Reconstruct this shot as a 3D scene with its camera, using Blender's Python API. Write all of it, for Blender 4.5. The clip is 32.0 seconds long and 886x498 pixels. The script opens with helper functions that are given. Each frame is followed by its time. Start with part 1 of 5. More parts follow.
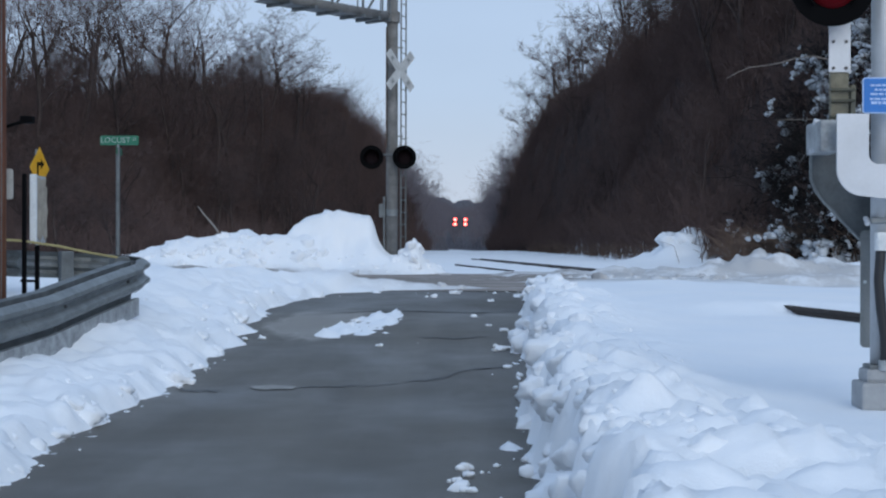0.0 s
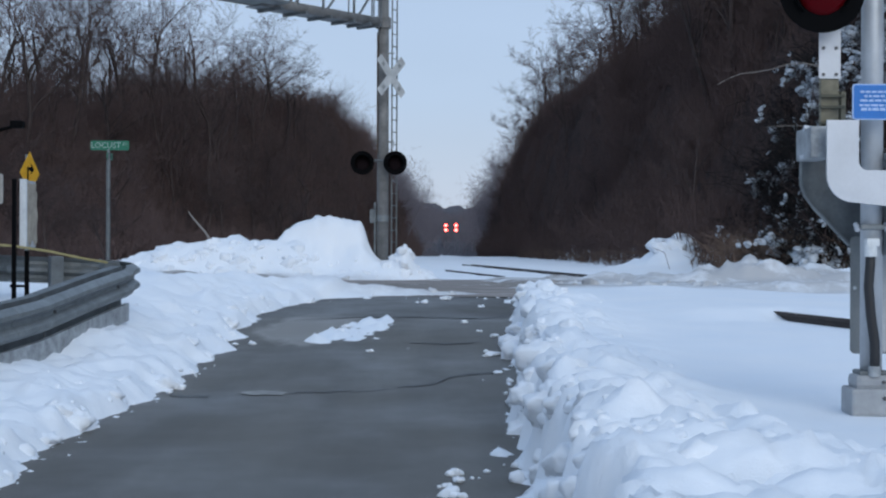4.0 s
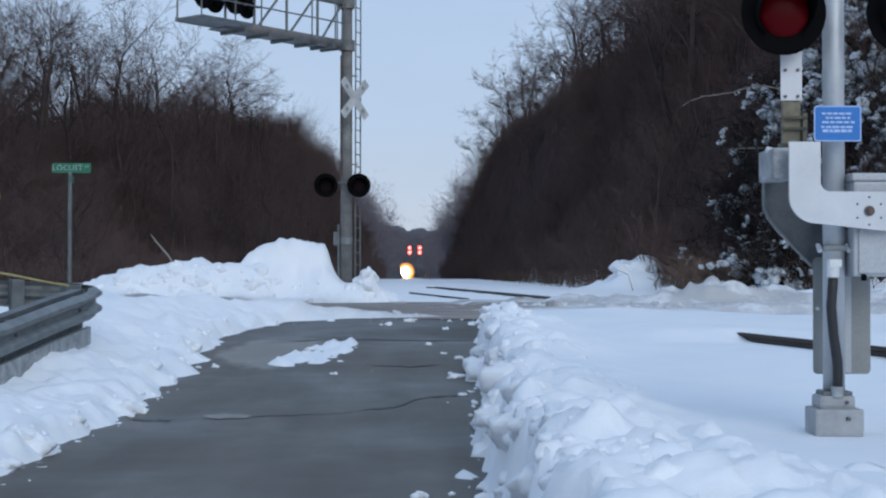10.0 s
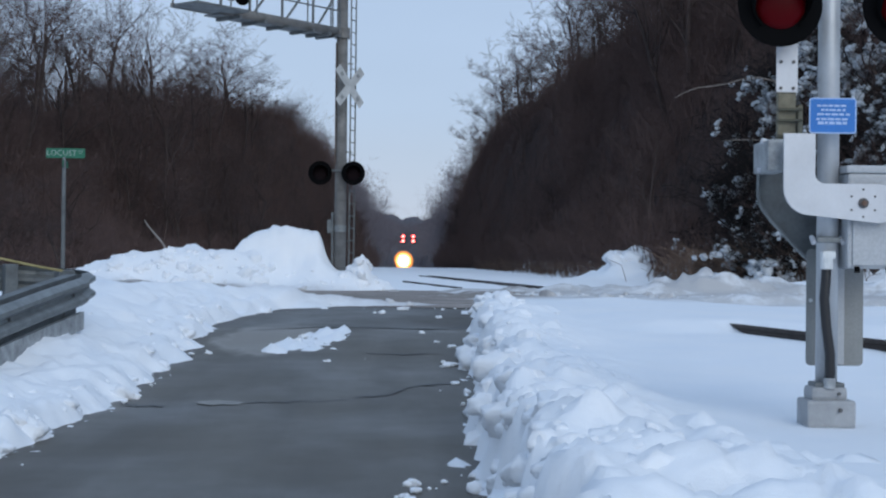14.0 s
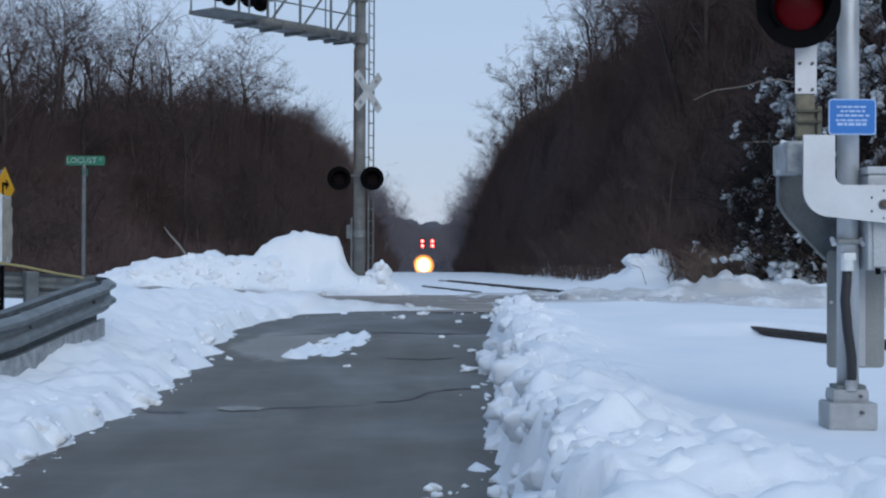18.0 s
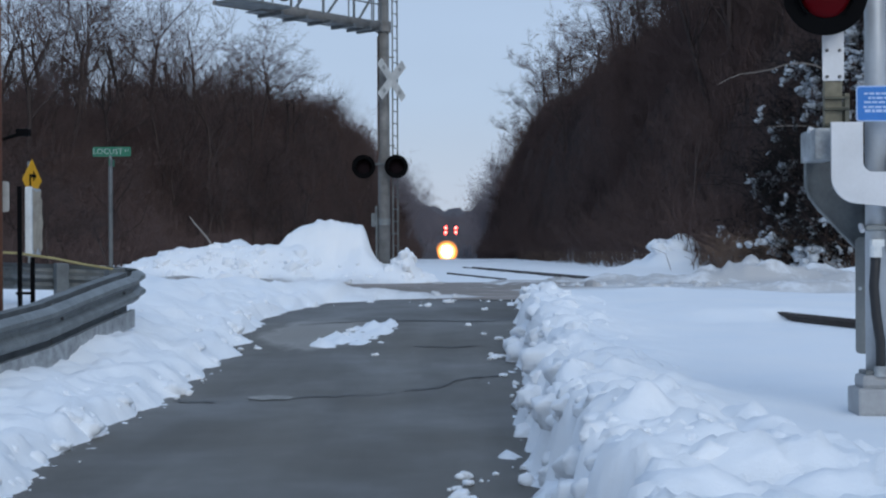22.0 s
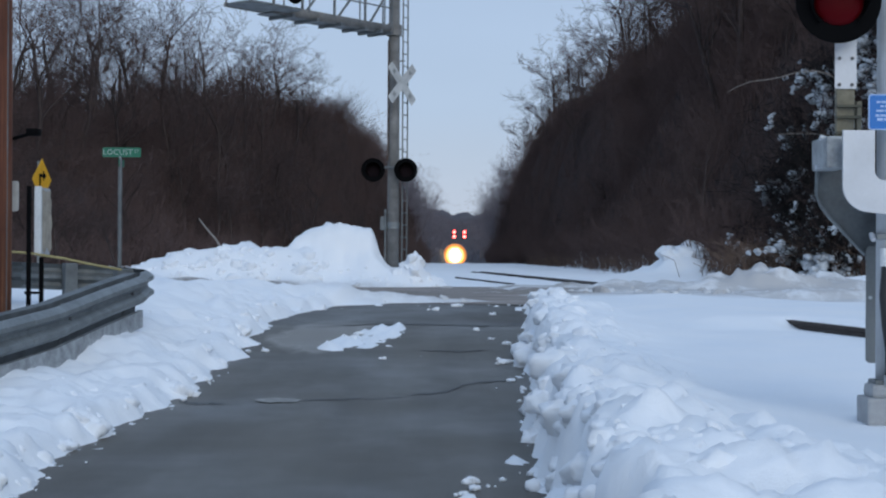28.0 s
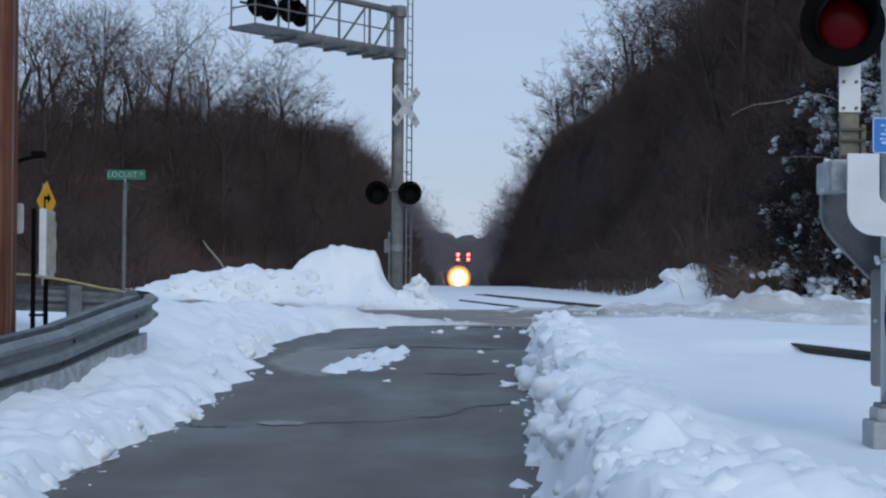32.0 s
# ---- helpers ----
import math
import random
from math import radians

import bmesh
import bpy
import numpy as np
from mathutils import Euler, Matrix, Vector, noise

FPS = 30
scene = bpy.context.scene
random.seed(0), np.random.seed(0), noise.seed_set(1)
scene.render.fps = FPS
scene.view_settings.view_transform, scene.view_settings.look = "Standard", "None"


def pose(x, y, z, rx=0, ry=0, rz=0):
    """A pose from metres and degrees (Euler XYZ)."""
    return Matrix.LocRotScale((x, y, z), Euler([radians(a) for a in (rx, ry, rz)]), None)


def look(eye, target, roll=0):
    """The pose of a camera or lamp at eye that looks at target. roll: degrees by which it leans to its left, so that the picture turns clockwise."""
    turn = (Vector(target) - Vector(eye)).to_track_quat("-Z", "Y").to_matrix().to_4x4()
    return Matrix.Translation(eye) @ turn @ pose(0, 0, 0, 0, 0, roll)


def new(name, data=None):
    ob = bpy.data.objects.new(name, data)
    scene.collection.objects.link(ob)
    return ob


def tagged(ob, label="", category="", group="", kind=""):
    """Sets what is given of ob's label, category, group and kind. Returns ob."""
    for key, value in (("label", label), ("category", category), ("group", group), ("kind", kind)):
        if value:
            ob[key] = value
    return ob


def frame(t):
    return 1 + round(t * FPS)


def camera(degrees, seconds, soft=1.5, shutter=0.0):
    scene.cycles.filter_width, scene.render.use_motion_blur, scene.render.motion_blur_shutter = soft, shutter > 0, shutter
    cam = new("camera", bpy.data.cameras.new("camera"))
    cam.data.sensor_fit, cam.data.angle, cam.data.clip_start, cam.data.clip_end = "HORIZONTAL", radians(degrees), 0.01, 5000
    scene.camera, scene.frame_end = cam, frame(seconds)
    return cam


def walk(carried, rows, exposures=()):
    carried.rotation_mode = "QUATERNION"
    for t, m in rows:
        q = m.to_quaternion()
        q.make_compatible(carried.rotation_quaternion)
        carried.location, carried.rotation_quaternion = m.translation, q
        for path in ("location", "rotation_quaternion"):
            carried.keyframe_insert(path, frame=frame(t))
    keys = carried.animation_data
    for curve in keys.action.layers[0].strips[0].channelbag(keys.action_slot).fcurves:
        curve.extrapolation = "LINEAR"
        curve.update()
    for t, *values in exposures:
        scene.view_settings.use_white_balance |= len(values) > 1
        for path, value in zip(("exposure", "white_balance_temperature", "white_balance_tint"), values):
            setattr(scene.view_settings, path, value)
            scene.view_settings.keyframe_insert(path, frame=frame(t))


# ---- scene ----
cam = camera(34.0, 32.0, soft=2.2)
PATH = [
    (0, 0.0007, -0.0051, 1.5039, 89.709, -0.149, 0.921),
    (0.5, 0.0056, -0.0099, 1.5024, 89.665, -0.244, 1.016),
    (1, 0.0051, -0.0062, 1.4991, 89.697, -0.258, 1.005),
    (1.5, 0.0061, 0.0002, 1.5042, 89.801, -0.211, 0.913),
    (2, 0.0051, -0.0027, 1.5069, 89.954, -0.140, 0.804),
    (2.5, 0.0031, 0.0023, 1.5045, 90.095, -0.121, 0.742),
    (4.5, 0.0012, -0.0032, 1.5019, 89.864, -0.242, 0.475),
    (5, -0.0020, 0.0001, 1.5064, 89.821, -0.166, 0.327),
    (5.5, -0.0031, -0.0012, 1.4980, 89.898, -0.127, 0.157),
    (6, -0.0002, -0.0004, 1.4999, 90.000, -0.000, -0.001),
    (6.5, -0.0034, -0.0005, 1.5014, 90.130, 0.048, -0.137),
    (7, -0.0017, 0.0051, 1.5037, 90.267, 0.102, -0.258),
    (7.5, -0.0010, 0.0061, 1.5003, 90.355, 0.102, -0.353),
    (8, -0.0059, -0.0021, 1.4965, 90.441, 0.072, -0.447),
    (8.5, -0.0025, 0.0078, 1.4945, 90.516, 0.055, -0.547),
    (9, -0.0076, 0.0024, 1.5000, 90.586, 0.092, -0.663),
    (9.5, -0.0019, 0.0109, 1.4972, 90.718, -0.007, -0.763),
    (10, -0.0017, 0.0153, 1.4976, 90.832, -0.092, -0.877),
    (10.5, 0.0007, 0.0199, 1.4960, 90.809, -0.208, -0.921),
    (11, -0.0024, 0.0144, 1.5011, 90.571, -0.241, -0.926),
    (11.5, -0.0080, 0.0041, 1.4940, 90.210, -0.332, -0.879),
    (12, -0.0018, 0.0086, 1.4954, 89.577, -0.321, -0.707),
    (12.5, -0.0038, 0.0021, 1.4946, 89.611, -0.427, -0.781),
    (13, -0.0024, 0.0078, 1.4983, 89.941, -0.515, -0.898),
    (13.5, -0.0037, 0.0078, 1.4988, 90.184, -0.539, -1.033),
    (14, -0.0096, 0.0055, 1.4939, 90.395, -0.618, -1.145),
    (14.5, -0.0078, 0.0089, 1.4952, 90.519, -0.609, -1.193),
    (16.5, -0.0041, 0.0130, 1.4972, 90.513, -0.302, -0.808),
    (17, -0.0007, 0.0113, 1.4969, 90.469, -0.217, -0.641),
    (17.5, -0.0043, 0.0075, 1.4969, 90.467, -0.215, -0.494),
    (18, -0.0075, 0.0057, 1.4932, 90.569, -0.220, -0.375),
    (18.5, -0.0040, 0.0062, 1.4958, 90.766, -0.324, -0.301),
    (19, -0.0070, 0.0022, 1.4973, 90.945, -0.397, -0.314),
    (19.5, -0.0050, 0.0075, 1.4956, 91.073, -0.349, -0.243),
    (20, -0.0155, 0.0015, 1.4997, 91.051, -0.224, -0.064),
    (20.5, -0.0547, -0.0351, 1.5114, 90.976, -0.079, 0.241),
    (21, -0.0533, -0.0514, 1.5157, 90.758, 0.140, 0.673),
    (21.5, -0.0453, -0.0471, 1.5184, 90.574, 0.244, 0.760),
    (22, -0.0472, -0.0605, 1.5147, 90.038, 0.272, 0.547),
    (22.5, -0.0462, -0.0590, 1.5098, 89.681, 0.143, 0.715),
    (23, -0.0505, -0.0598, 1.5144, 89.713, 0.094, 0.811),
    (23.5, -0.0542, -0.0478, 1.5209, 89.789, 0.005, 0.922),
    (24, -0.0587, -0.0497, 1.5202, 89.932, -0.063, 0.985),
    (24.5, -0.0570, -0.0446, 1.5215, 90.008, -0.058, 0.948),
    (25, -0.0632, -0.0482, 1.5154, 90.017, -0.017, 0.880),
    (25.5, -0.0597, -0.0424, 1.5217, 90.045, -0.021, 0.813),
    (27.5, -0.0571, -0.0435, 1.5188, 90.158, -0.306, 0.953),
    (28, -0.0524, -0.0402, 1.5157, 90.199, -0.359, 0.876),
    (28.5, -0.0498, -0.0397, 1.5252, 90.220, -0.296, 0.751),
    (29, -0.0475, -0.0393, 1.5182, 90.330, -0.291, 0.627),
    (29.5, -0.0535, -0.0463, 1.5200, 90.494, -0.250, 0.560),
    (30, -0.0548, -0.0467, 1.5206, 90.733, -0.355, 0.667),
    (30.5, -0.0514, -0.0464, 1.5205, 91.038, -0.379, 0.973),
    (31, -0.0586, -0.0467, 1.5201, 91.294, -0.357, 1.283),
    (31.5, -0.0584, -0.0398, 1.5218, 91.345, -0.403, 1.328),
    (32, -0.0571, -0.0428, 1.5161, 91.094, -0.430, 1.026),
]
EXPOSURES = [(0, 0.05), (10, 0.04), (20, -0.02), (25, -0.05), (32, -0.05)]
walk(cam, [(t, pose(x, y, z, rx, ry, rz)) for t, x, y, z, rx, ry, rz in PATH], EXPOSURES)

# ---------- light ----------
world = bpy.data.worlds.new("overcast_dusk")
scene.world = world
world.use_nodes = True
wn = world.node_tree.nodes
wl = world.node_tree.links
wn.clear()
w_out = wn.new("ShaderNodeOutputWorld")
w_bg = wn.new("ShaderNodeBackground")
w_sky = wn.new("ShaderNodeTexSky")
w_sky.sky_type = "NISHITA"
w_sky.sun_disc = False
w_sky.sun_elevation = radians(14)
w_sky.sun_rotation = radians(160)
w_sky.air_density = 1.0
w_sky.dust_density = 1.0
w_gain = wn.new("ShaderNodeVectorMath")
w_gain.operation = "SCALE"
w_gain.inputs["Scale"].default_value = 0.10
w_tc = wn.new("ShaderNodeTexCoord")
w_sep = wn.new("ShaderNodeSeparateXYZ")
w_ramp = wn.new("ShaderNodeValToRGB")
w_ramp.color_ramp.elements[0].position = 0.0
w_ramp.color_ramp.elements[0].color = (0.585, 0.665, 0.825, 1)
w_ramp.color_ramp.elements[1].position = 0.5
w_ramp.color_ramp.elements[1].color = (0.375, 0.53, 0.785, 1)
w_mid = w_ramp.color_ramp.elements.new(0.10)
w_mid.color = (0.475, 0.605, 0.82, 1)
w_noise = wn.new("ShaderNodeTexNoise")
w_noise.inputs["Scale"].default_value = 2.2
w_noise.inputs["Detail"].default_value = 5
w_map = wn.new("ShaderNodeMapping")
w_map.inputs["Scale"].default_value = (1.0, 1.0, 3.2)
w_cl = wn.new("ShaderNodeMapRange")
w_cl.inputs["From Min"].default_value = 0.3
w_cl.inputs["From Max"].default_value = 0.7
w_cl.inputs["To Min"].default_value = 0.93
w_cl.inputs["To Max"].default_value = 1.06
w_mul = wn.new("ShaderNodeVectorMath")
w_mul.operation = "SCALE"
w_mix = wn.new("ShaderNodeMixRGB")
w_mix.inputs[0].default_value = 0.88
wl.new(w_tc.outputs["Generated"], w_sep.inputs[0])
wl.new(w_tc.outputs["Generated"], w_map.inputs["Vector"])
wl.new(w_map.outputs[0], w_noise.inputs["Vector"])
wl.new(w_noise.outputs["Fac"], w_cl.inputs["Value"])
wl.new(w_sep.outputs["Z"], w_ramp.inputs[0])
wl.new(w_ramp.outputs[0], w_mul.inputs[0])
wl.new(w_cl.outputs[0], w_mul.inputs["Scale"])
wl.new(w_sky.outputs[0], w_gain.inputs[0])
wl.new(w_gain.outputs[0], w_mix.inputs[1])
wl.new(w_mul.outputs[0], w_mix.inputs[2])
wl.new(w_mix.outputs[0], w_bg.inputs["Color"])
w_bg.inputs["Strength"].default_value = 1.0
wl.new(w_bg.outputs[0], w_out.inputs["Surface"])

sun_data = bpy.data.lights.new("sun", "SUN")
sun_data.energy = 1.0
sun_data.angle = radians(40)
sun_data.color = (0.935, 0.965, 0.955)
sun = new("sun", sun_data)
# low veiled sun, behind the viewer and to the right
sun.matrix_world = look((5.0, -14.0, 9.0), (0, 0, 0))


# ---------- materials ----------
def mat_base(name):
    m = bpy.data.materials.new(name)
    m.use_nodes = True
    nt = m.node_tree
    b = nt.nodes["Principled BSDF"]
    return m, nt, b


def coords(nt, scale=(1, 1, 1), obj=True):
    tc = nt.nodes.new("ShaderNodeTexCoord")
    mp = nt.nodes.new("ShaderNodeMapping")
    mp.inputs["Scale"].default_value = scale
    nt.links.new(tc.outputs["Object" if obj else "Generated"], mp.inputs["Vector"])
    return mp.outputs[0]


def noise_node(nt, vec, scale, detail=6, rough=0.6):
    n = nt.nodes.new("ShaderNodeTexNoise")
    n.inputs["Scale"].default_value = scale
    n.inputs["Detail"].default_value = detail
    n.inputs["Roughness"].default_value = rough
    nt.links.new(vec, n.inputs["Vector"])
    return n.outputs["Fac"]


def ramp_node(nt, fac, stops):
    r = nt.nodes.new("ShaderNodeValToRGB")
    e = r.color_ramp.elements
    while len(e) < len(stops):
        e.new(0.5)
    for k, (p, c) in enumerate(stops):
        e[k].position = p
        e[k].color = (*c, 1)
    nt.links.new(fac, r.inputs[0])
    return r.outputs[0]


def blend(nt, fac, a, b, kind="MIX"):
    m = nt.nodes.new("ShaderNodeMixRGB")
    m.blend_type = kind
    for k, v in enumerate((fac, a, b)):
        if isinstance(v, (int, float)):
            m.inputs[k].default_value = v
        elif isinstance(v, tuple):
            m.inputs[k].default_value = (*v, 1)
        else:
            nt.links.new(v, m.inputs[k])
    return m.outputs[0]


def bump_node(nt, b, height, strength, distance):
    bp = nt.nodes.new("ShaderNodeBump")
    bp.inputs["Strength"].default_value = strength
    bp.inputs["Distance"].default_value = distance
    nt.links.new(height, bp.inputs["Height"])
    nt.links.new(bp.outputs[0], b.inputs["Normal"])


def plain(name, color, rough=0.6, metal=0.0, vary=0.25, scale=6.0, fine=60.0, bump=0.15, dist=0.004, grain=0.82):
    """Painted, metal or plastic surface with blotches and fine grain."""
    m, nt, b = mat_base(name)
    v = coords(nt)
    n1 = noise_node(nt, v, scale, 5)
    n2 = noise_node(nt, v, fine, 4)
    dark = tuple(c * (1 - vary) for c in color)
    lite = tuple(min(1, c * (1 + vary * 0.6)) for c in color)
    c1 = ramp_node(nt, n1, [(0.3, dark), (0.7, lite)])
    c2 = ramp_node(nt, n2, [(0.3, (grain, grain, grain)), (0.7, (1, 1, 1))])
    nt.links.new(blend(nt, 1.0, c1, c2, "MULTIPLY"), b.inputs["Base Color"])
    b.inputs["Roughness"].default_value = rough
    b.inputs["Metallic"].default_value = metal
    bump_node(nt, b, n2, bump, dist)
    return m


def glow(name, color, strength):
    m, nt, b = mat_base(name)
    b.inputs["Base Color"].default_value = (*[min(1, c) for c in color], 1)
    b.inputs["Emission Color"].default_value = (*color, 1)
    b.inputs["Emission Strength"].default_value = strength
    return m


def snow_material():
    m, nt, b = mat_base("snow")
    v = coords(nt)
    n1 = noise_node(nt, v, 0.7, 5)
    n2 = noise_node(nt, v, 14.0, 6)
    n3 = noise_node(nt, v, 90.0, 3)
    c = ramp_node(nt, n1, [(0.3, (0.80, 0.84, 0.89)), (0.7, (0.87, 0.885, 0.905))])
    # grit thrown up along the plowed street
    sep = nt.nodes.new("ShaderNodeSeparateXYZ")
    nt.links.new(v, sep.inputs[0])
    band = nt.nodes.new("ShaderNodeMapRange")
    band.interpolation_type = "SMOOTHSTEP"
    band.inputs["From Min"].default_value = 24.4
    band.inputs["From Max"].default_value = 27.6
    nt.links.new(sep.outputs["Y"], band.inputs["Value"])
    band2 = nt.nodes.new("ShaderNodeMapRange")
    band2.interpolation_type = "SMOOTHSTEP"
    band2.inputs["From Min"].default_value = 34.5
    band2.inputs["From Max"].default_value = 33.2
    nt.links.new(sep.outputs["Y"], band2.inputs["Value"])
    mul = nt.nodes.new("ShaderNodeMath")
    mul.operation = "MULTIPLY"
    nt.links.new(band.outputs[0], mul.inputs[0])
    nt.links.new(band2.outputs[0], mul.inputs[1])
    patch = nt.nodes.new("ShaderNodeMapRange")
    patch.inputs["From Min"].default_value = 0.30
    patch.inputs["From Max"].default_value = 0.52
    nt.links.new(noise_node(nt, v, 0.9, 6, 0.7), patch.inputs["Value"])
    mul2 = nt.nodes.new("ShaderNodeMath")
    mul2.operation = "MULTIPLY"
    nt.links.new(mul.outputs[0], mul2.inputs[0])
    nt.links.new(patch.outputs[0], mul2.inputs[1])
    side = nt.nodes.new("ShaderNodeMapRange")
    side.interpolation_type = "SMOOTHSTEP"
    side.inputs["From Min"].default_value = 1.4
    side.inputs["From Max"].default_value = 3.4
    side.inputs["To Min"].default_value = 1.0
    side.inputs["To Max"].default_value = 0.6
    nt.links.new(sep.outputs["X"], side.inputs["Value"])
    mul3 = nt.nodes.new("ShaderNodeMath")
    mul3.operation = "MULTIPLY"
    nt.links.new(mul2.outputs[0], mul3.inputs[0])
    nt.links.new(side.outputs[0], mul3.inputs[1])
    c = blend(nt, mul3.outputs[0], c, (0.25, 0.225, 0.205))
    nt.links.new(c, b.inputs["Base Color"])
    b.inputs["Roughness"].default_value = 0.75
    b.inputs["Specular IOR Level"].default_value = 0.25
    h = blend(nt, 0.25, n2, n3)
    bump_node(nt, b, h, 0.35, 0.03)
    return m


def asphalt_material():
    m, nt, b = mat_base("asphalt")
    v = coords(nt)
    big = noise_node(nt, v, 0.35, 4)
    streak = noise_node(nt, coords(nt, (1.6, 0.16, 1)), 1.0, 5)
    fine = noise_node(nt, v, 120.0, 3)
    c = ramp_node(nt, big, [(0.3, (0.080, 0.074, 0.064)), (0.7, (0.120, 0.110, 0.094))])
    c = blend(nt, 0.5, c, ramp_node(nt, streak, [(0.35, (0.070, 0.065, 0.056)), (0.65, (0.145, 0.134, 0.116))]))
    c = blend(nt, 0.6, c, ramp_node(nt, fine, [(0.3, (0.55, 0.55, 0.55)), (0.7, (1.2, 1.2, 1.2))]), "MULTIPLY")
    # worn smear of old slush beside the drift
    sep = nt.nodes.new("ShaderNodeVectorMath")
    sep.operation = "DISTANCE"
    nt.links.new(coords(nt, (1.0, 0.33, 0.0)), sep.inputs[0])
    sep.inputs[1].default_value = (-1.95, 6.50, 0.0)
    ring = nt.nodes.new("ShaderNodeMapRange")
    ring.inputs["From Min"].default_value = 0.95
    ring.inputs["From Max"].default_value = 0.15
    nt.links.new(sep.outputs["Value"], ring.inputs["Value"])
    smear = nt.nodes.new("ShaderNodeMath")
    smear.operation = "ADD"
    nt.links.new(ring.outputs[0], smear.inputs[0])
    nt.links.new(noise_node(nt, coords(nt, (1.6, 0.55, 1)), 1.6, 7, 0.65), smear.inputs[1])
    slush = ramp_node(nt, smear.outputs[0], [(0.72, (0, 0, 0)), (1.05, (0.75, 0.75, 0.75)), (1.35, (0.55, 0.55, 0.55))])
    c = blend(nt, slush, c, (0.34, 0.325, 0.305))
    # newer, darker surfacing towards the street
    seam = nt.nodes.new("ShaderNodeSeparateXYZ")
    nt.links.new(v, seam.inputs[0])
    newer = nt.nodes.new("ShaderNodeMapRange")
    newer.inputs["From Min"].default_value = 20.9
    newer.inputs["From Max"].default_value = 21.3
    newer.inputs["To Max"].default_value = 0.55
    nt.links.new(seam.outputs["Y"], newer.inputs["Value"])
    c = blend(nt, newer.outputs[0], c, (0.050, 0.047, 0.043))
    # thin road salt and slush film
    salt = ramp_node(nt, noise_node(nt, coords(nt, (0.8, 0.35, 1)), 1.3, 7, 0.65), [(0.5, (0, 0, 0)), (0.75, (0.20, 0.20, 0.20))])
    c = blend(nt, salt, c, (0.30, 0.305, 0.31))
    nt.links.new(c, b.inputs["Base Color"])
    r = nt.nodes.new("ShaderNodeMapRange")
    r.inputs["From Min"].default_value = 0.35
    r.inputs["From Max"].default_value = 0.65
    r.inputs["To Min"].default_value = 0.42
    r.inputs["To Max"].default_value = 0.75
    nt.links.new(big, r.inputs["Value"])
    nt.links.new(r.outputs[0], b.inputs["Roughness"])
    bump_node(nt, b, fine, 0.35, 0.006)
    return m


def slush_material():
    m, nt, b = mat_base("slush_road")
    v = coords(nt)
    n = noise_node(nt, coords(nt, (0.35, 1.4, 1)), 1.2, 7, 0.7)
    f = noise_node(nt, v, 30.0, 4)
    c = ramp_node(nt, n, [(0.28, (0.085, 0.068, 0.058)), (0.45, (0.17, 0.138, 0.118)), (0.58, (0.27, 0.228, 0.20)), (0.72, (0.58, 0.56, 0.55))])
    nt.links.new(c, b.inputs["Base Color"])
    b.inputs["Roughness"].default_value = 0.6
    bump_node(nt, b, blend(nt, 0.3, n, f), 0.5, 0.05)
    return m


def litter_material(lo=(0.064, 0.049, 0.048), hi=(0.114, 0.087, 0.083)):
    m, nt, b = mat_base("leaf_litter")
    v = coords(nt)
    n1 = noise_node(nt, v, 0.25, 6)
    n2 = noise_node(nt, v, 3.5, 8, 0.75)
    c = ramp_node(nt, n1, [(0.3, lo), (0.7, hi)])
    c = blend(nt, 0.7, c, ramp_node(nt, n2, [(0.3, (0.4, 0.4, 0.4)), (0.7, (1.35, 1.3, 1.25))]), "MULTIPLY")
    nt.links.new(c, b.inputs["Base Color"])
    b.inputs["Roughness"].default_value = 0.95
    b.inputs["Specular IOR Level"].default_value = 0.05
    bump_node(nt, b, n2, 1.0, 0.4)
    return m


def bark_material(name, lo, hi):
    m, nt, b = mat_base(name)
    v = coords(nt, (1, 1, 0.2))
    n = noise_node(nt, v, 7.0, 5)
    oi = nt.nodes.new("ShaderNodeObjectInfo")
    c = ramp_node(nt, n, [(0.3, lo), (0.7, hi)])
    tone = ramp_node(nt, oi.outputs["Random"], [(0.0, (0.7, 0.66, 0.66)), (1.0, (1.25, 1.15, 1.1))])
    nt.links.new(blend(nt, 1.0, c, tone, "MULTIPLY"), b.inputs["Base Color"])
    b.inputs["Roughness"].default_value = 0.9
    b.inputs["Specular IOR Level"].default_value = 0.1
    bump_node(nt, b, n, 0.4, 0.02)
    return m


SNOW = snow_material()
ASPHALT = asphalt_material()
SLUSH = slush_material()
LITTER = litter_material()
# distant slopes: aerial haze put into a paler, bluer litter colour
HAZED_LITTER = litter_material((0.11, 0.105, 0.118), (0.17, 0.163, 0.18))
HAZED_LITTER.name = "hazed_litter"
BARK = bark_material("bark", (0.040, 0.034, 0.033), (0.088, 0.073, 0.070))
TWIG = bark_material("twig_bark", (0.058, 0.045, 0.044), (0.112, 0.085, 0.081))
BRUSH = bark_material("brush_stems", (0.078, 0.059, 0.057), (0.152, 0.113, 0.106))
# far trees: bark colour lightened and blued to imitate haze
HAZED_WOOD = bark_material("hazed_bark", (0.15, 0.143, 0.16), (0.23, 0.22, 0.245))
PALE = plain("pale_dead_wood", (0.27, 0.24, 0.22), 0.85)
GALV = plain("galvanised_steel", (0.24, 0.26, 0.265), 0.5, 0.4, 0.3, 5, 45)
GALV_DULL = plain("dull_galvanised_steel", (0.16, 0.175, 0.18), 0.6, 0.35, 0.35, 4, 40)
ALU = plain("aluminium_plate", (0.56, 0.58, 0.61), 0.45, 0.35, 0.12, 2.5, 50, 0.03, grain=0.95)
ALU_WORN = plain("weathered_aluminium", (0.42, 0.44, 0.45), 0.6, 0.3, 0.4, 9, 60)
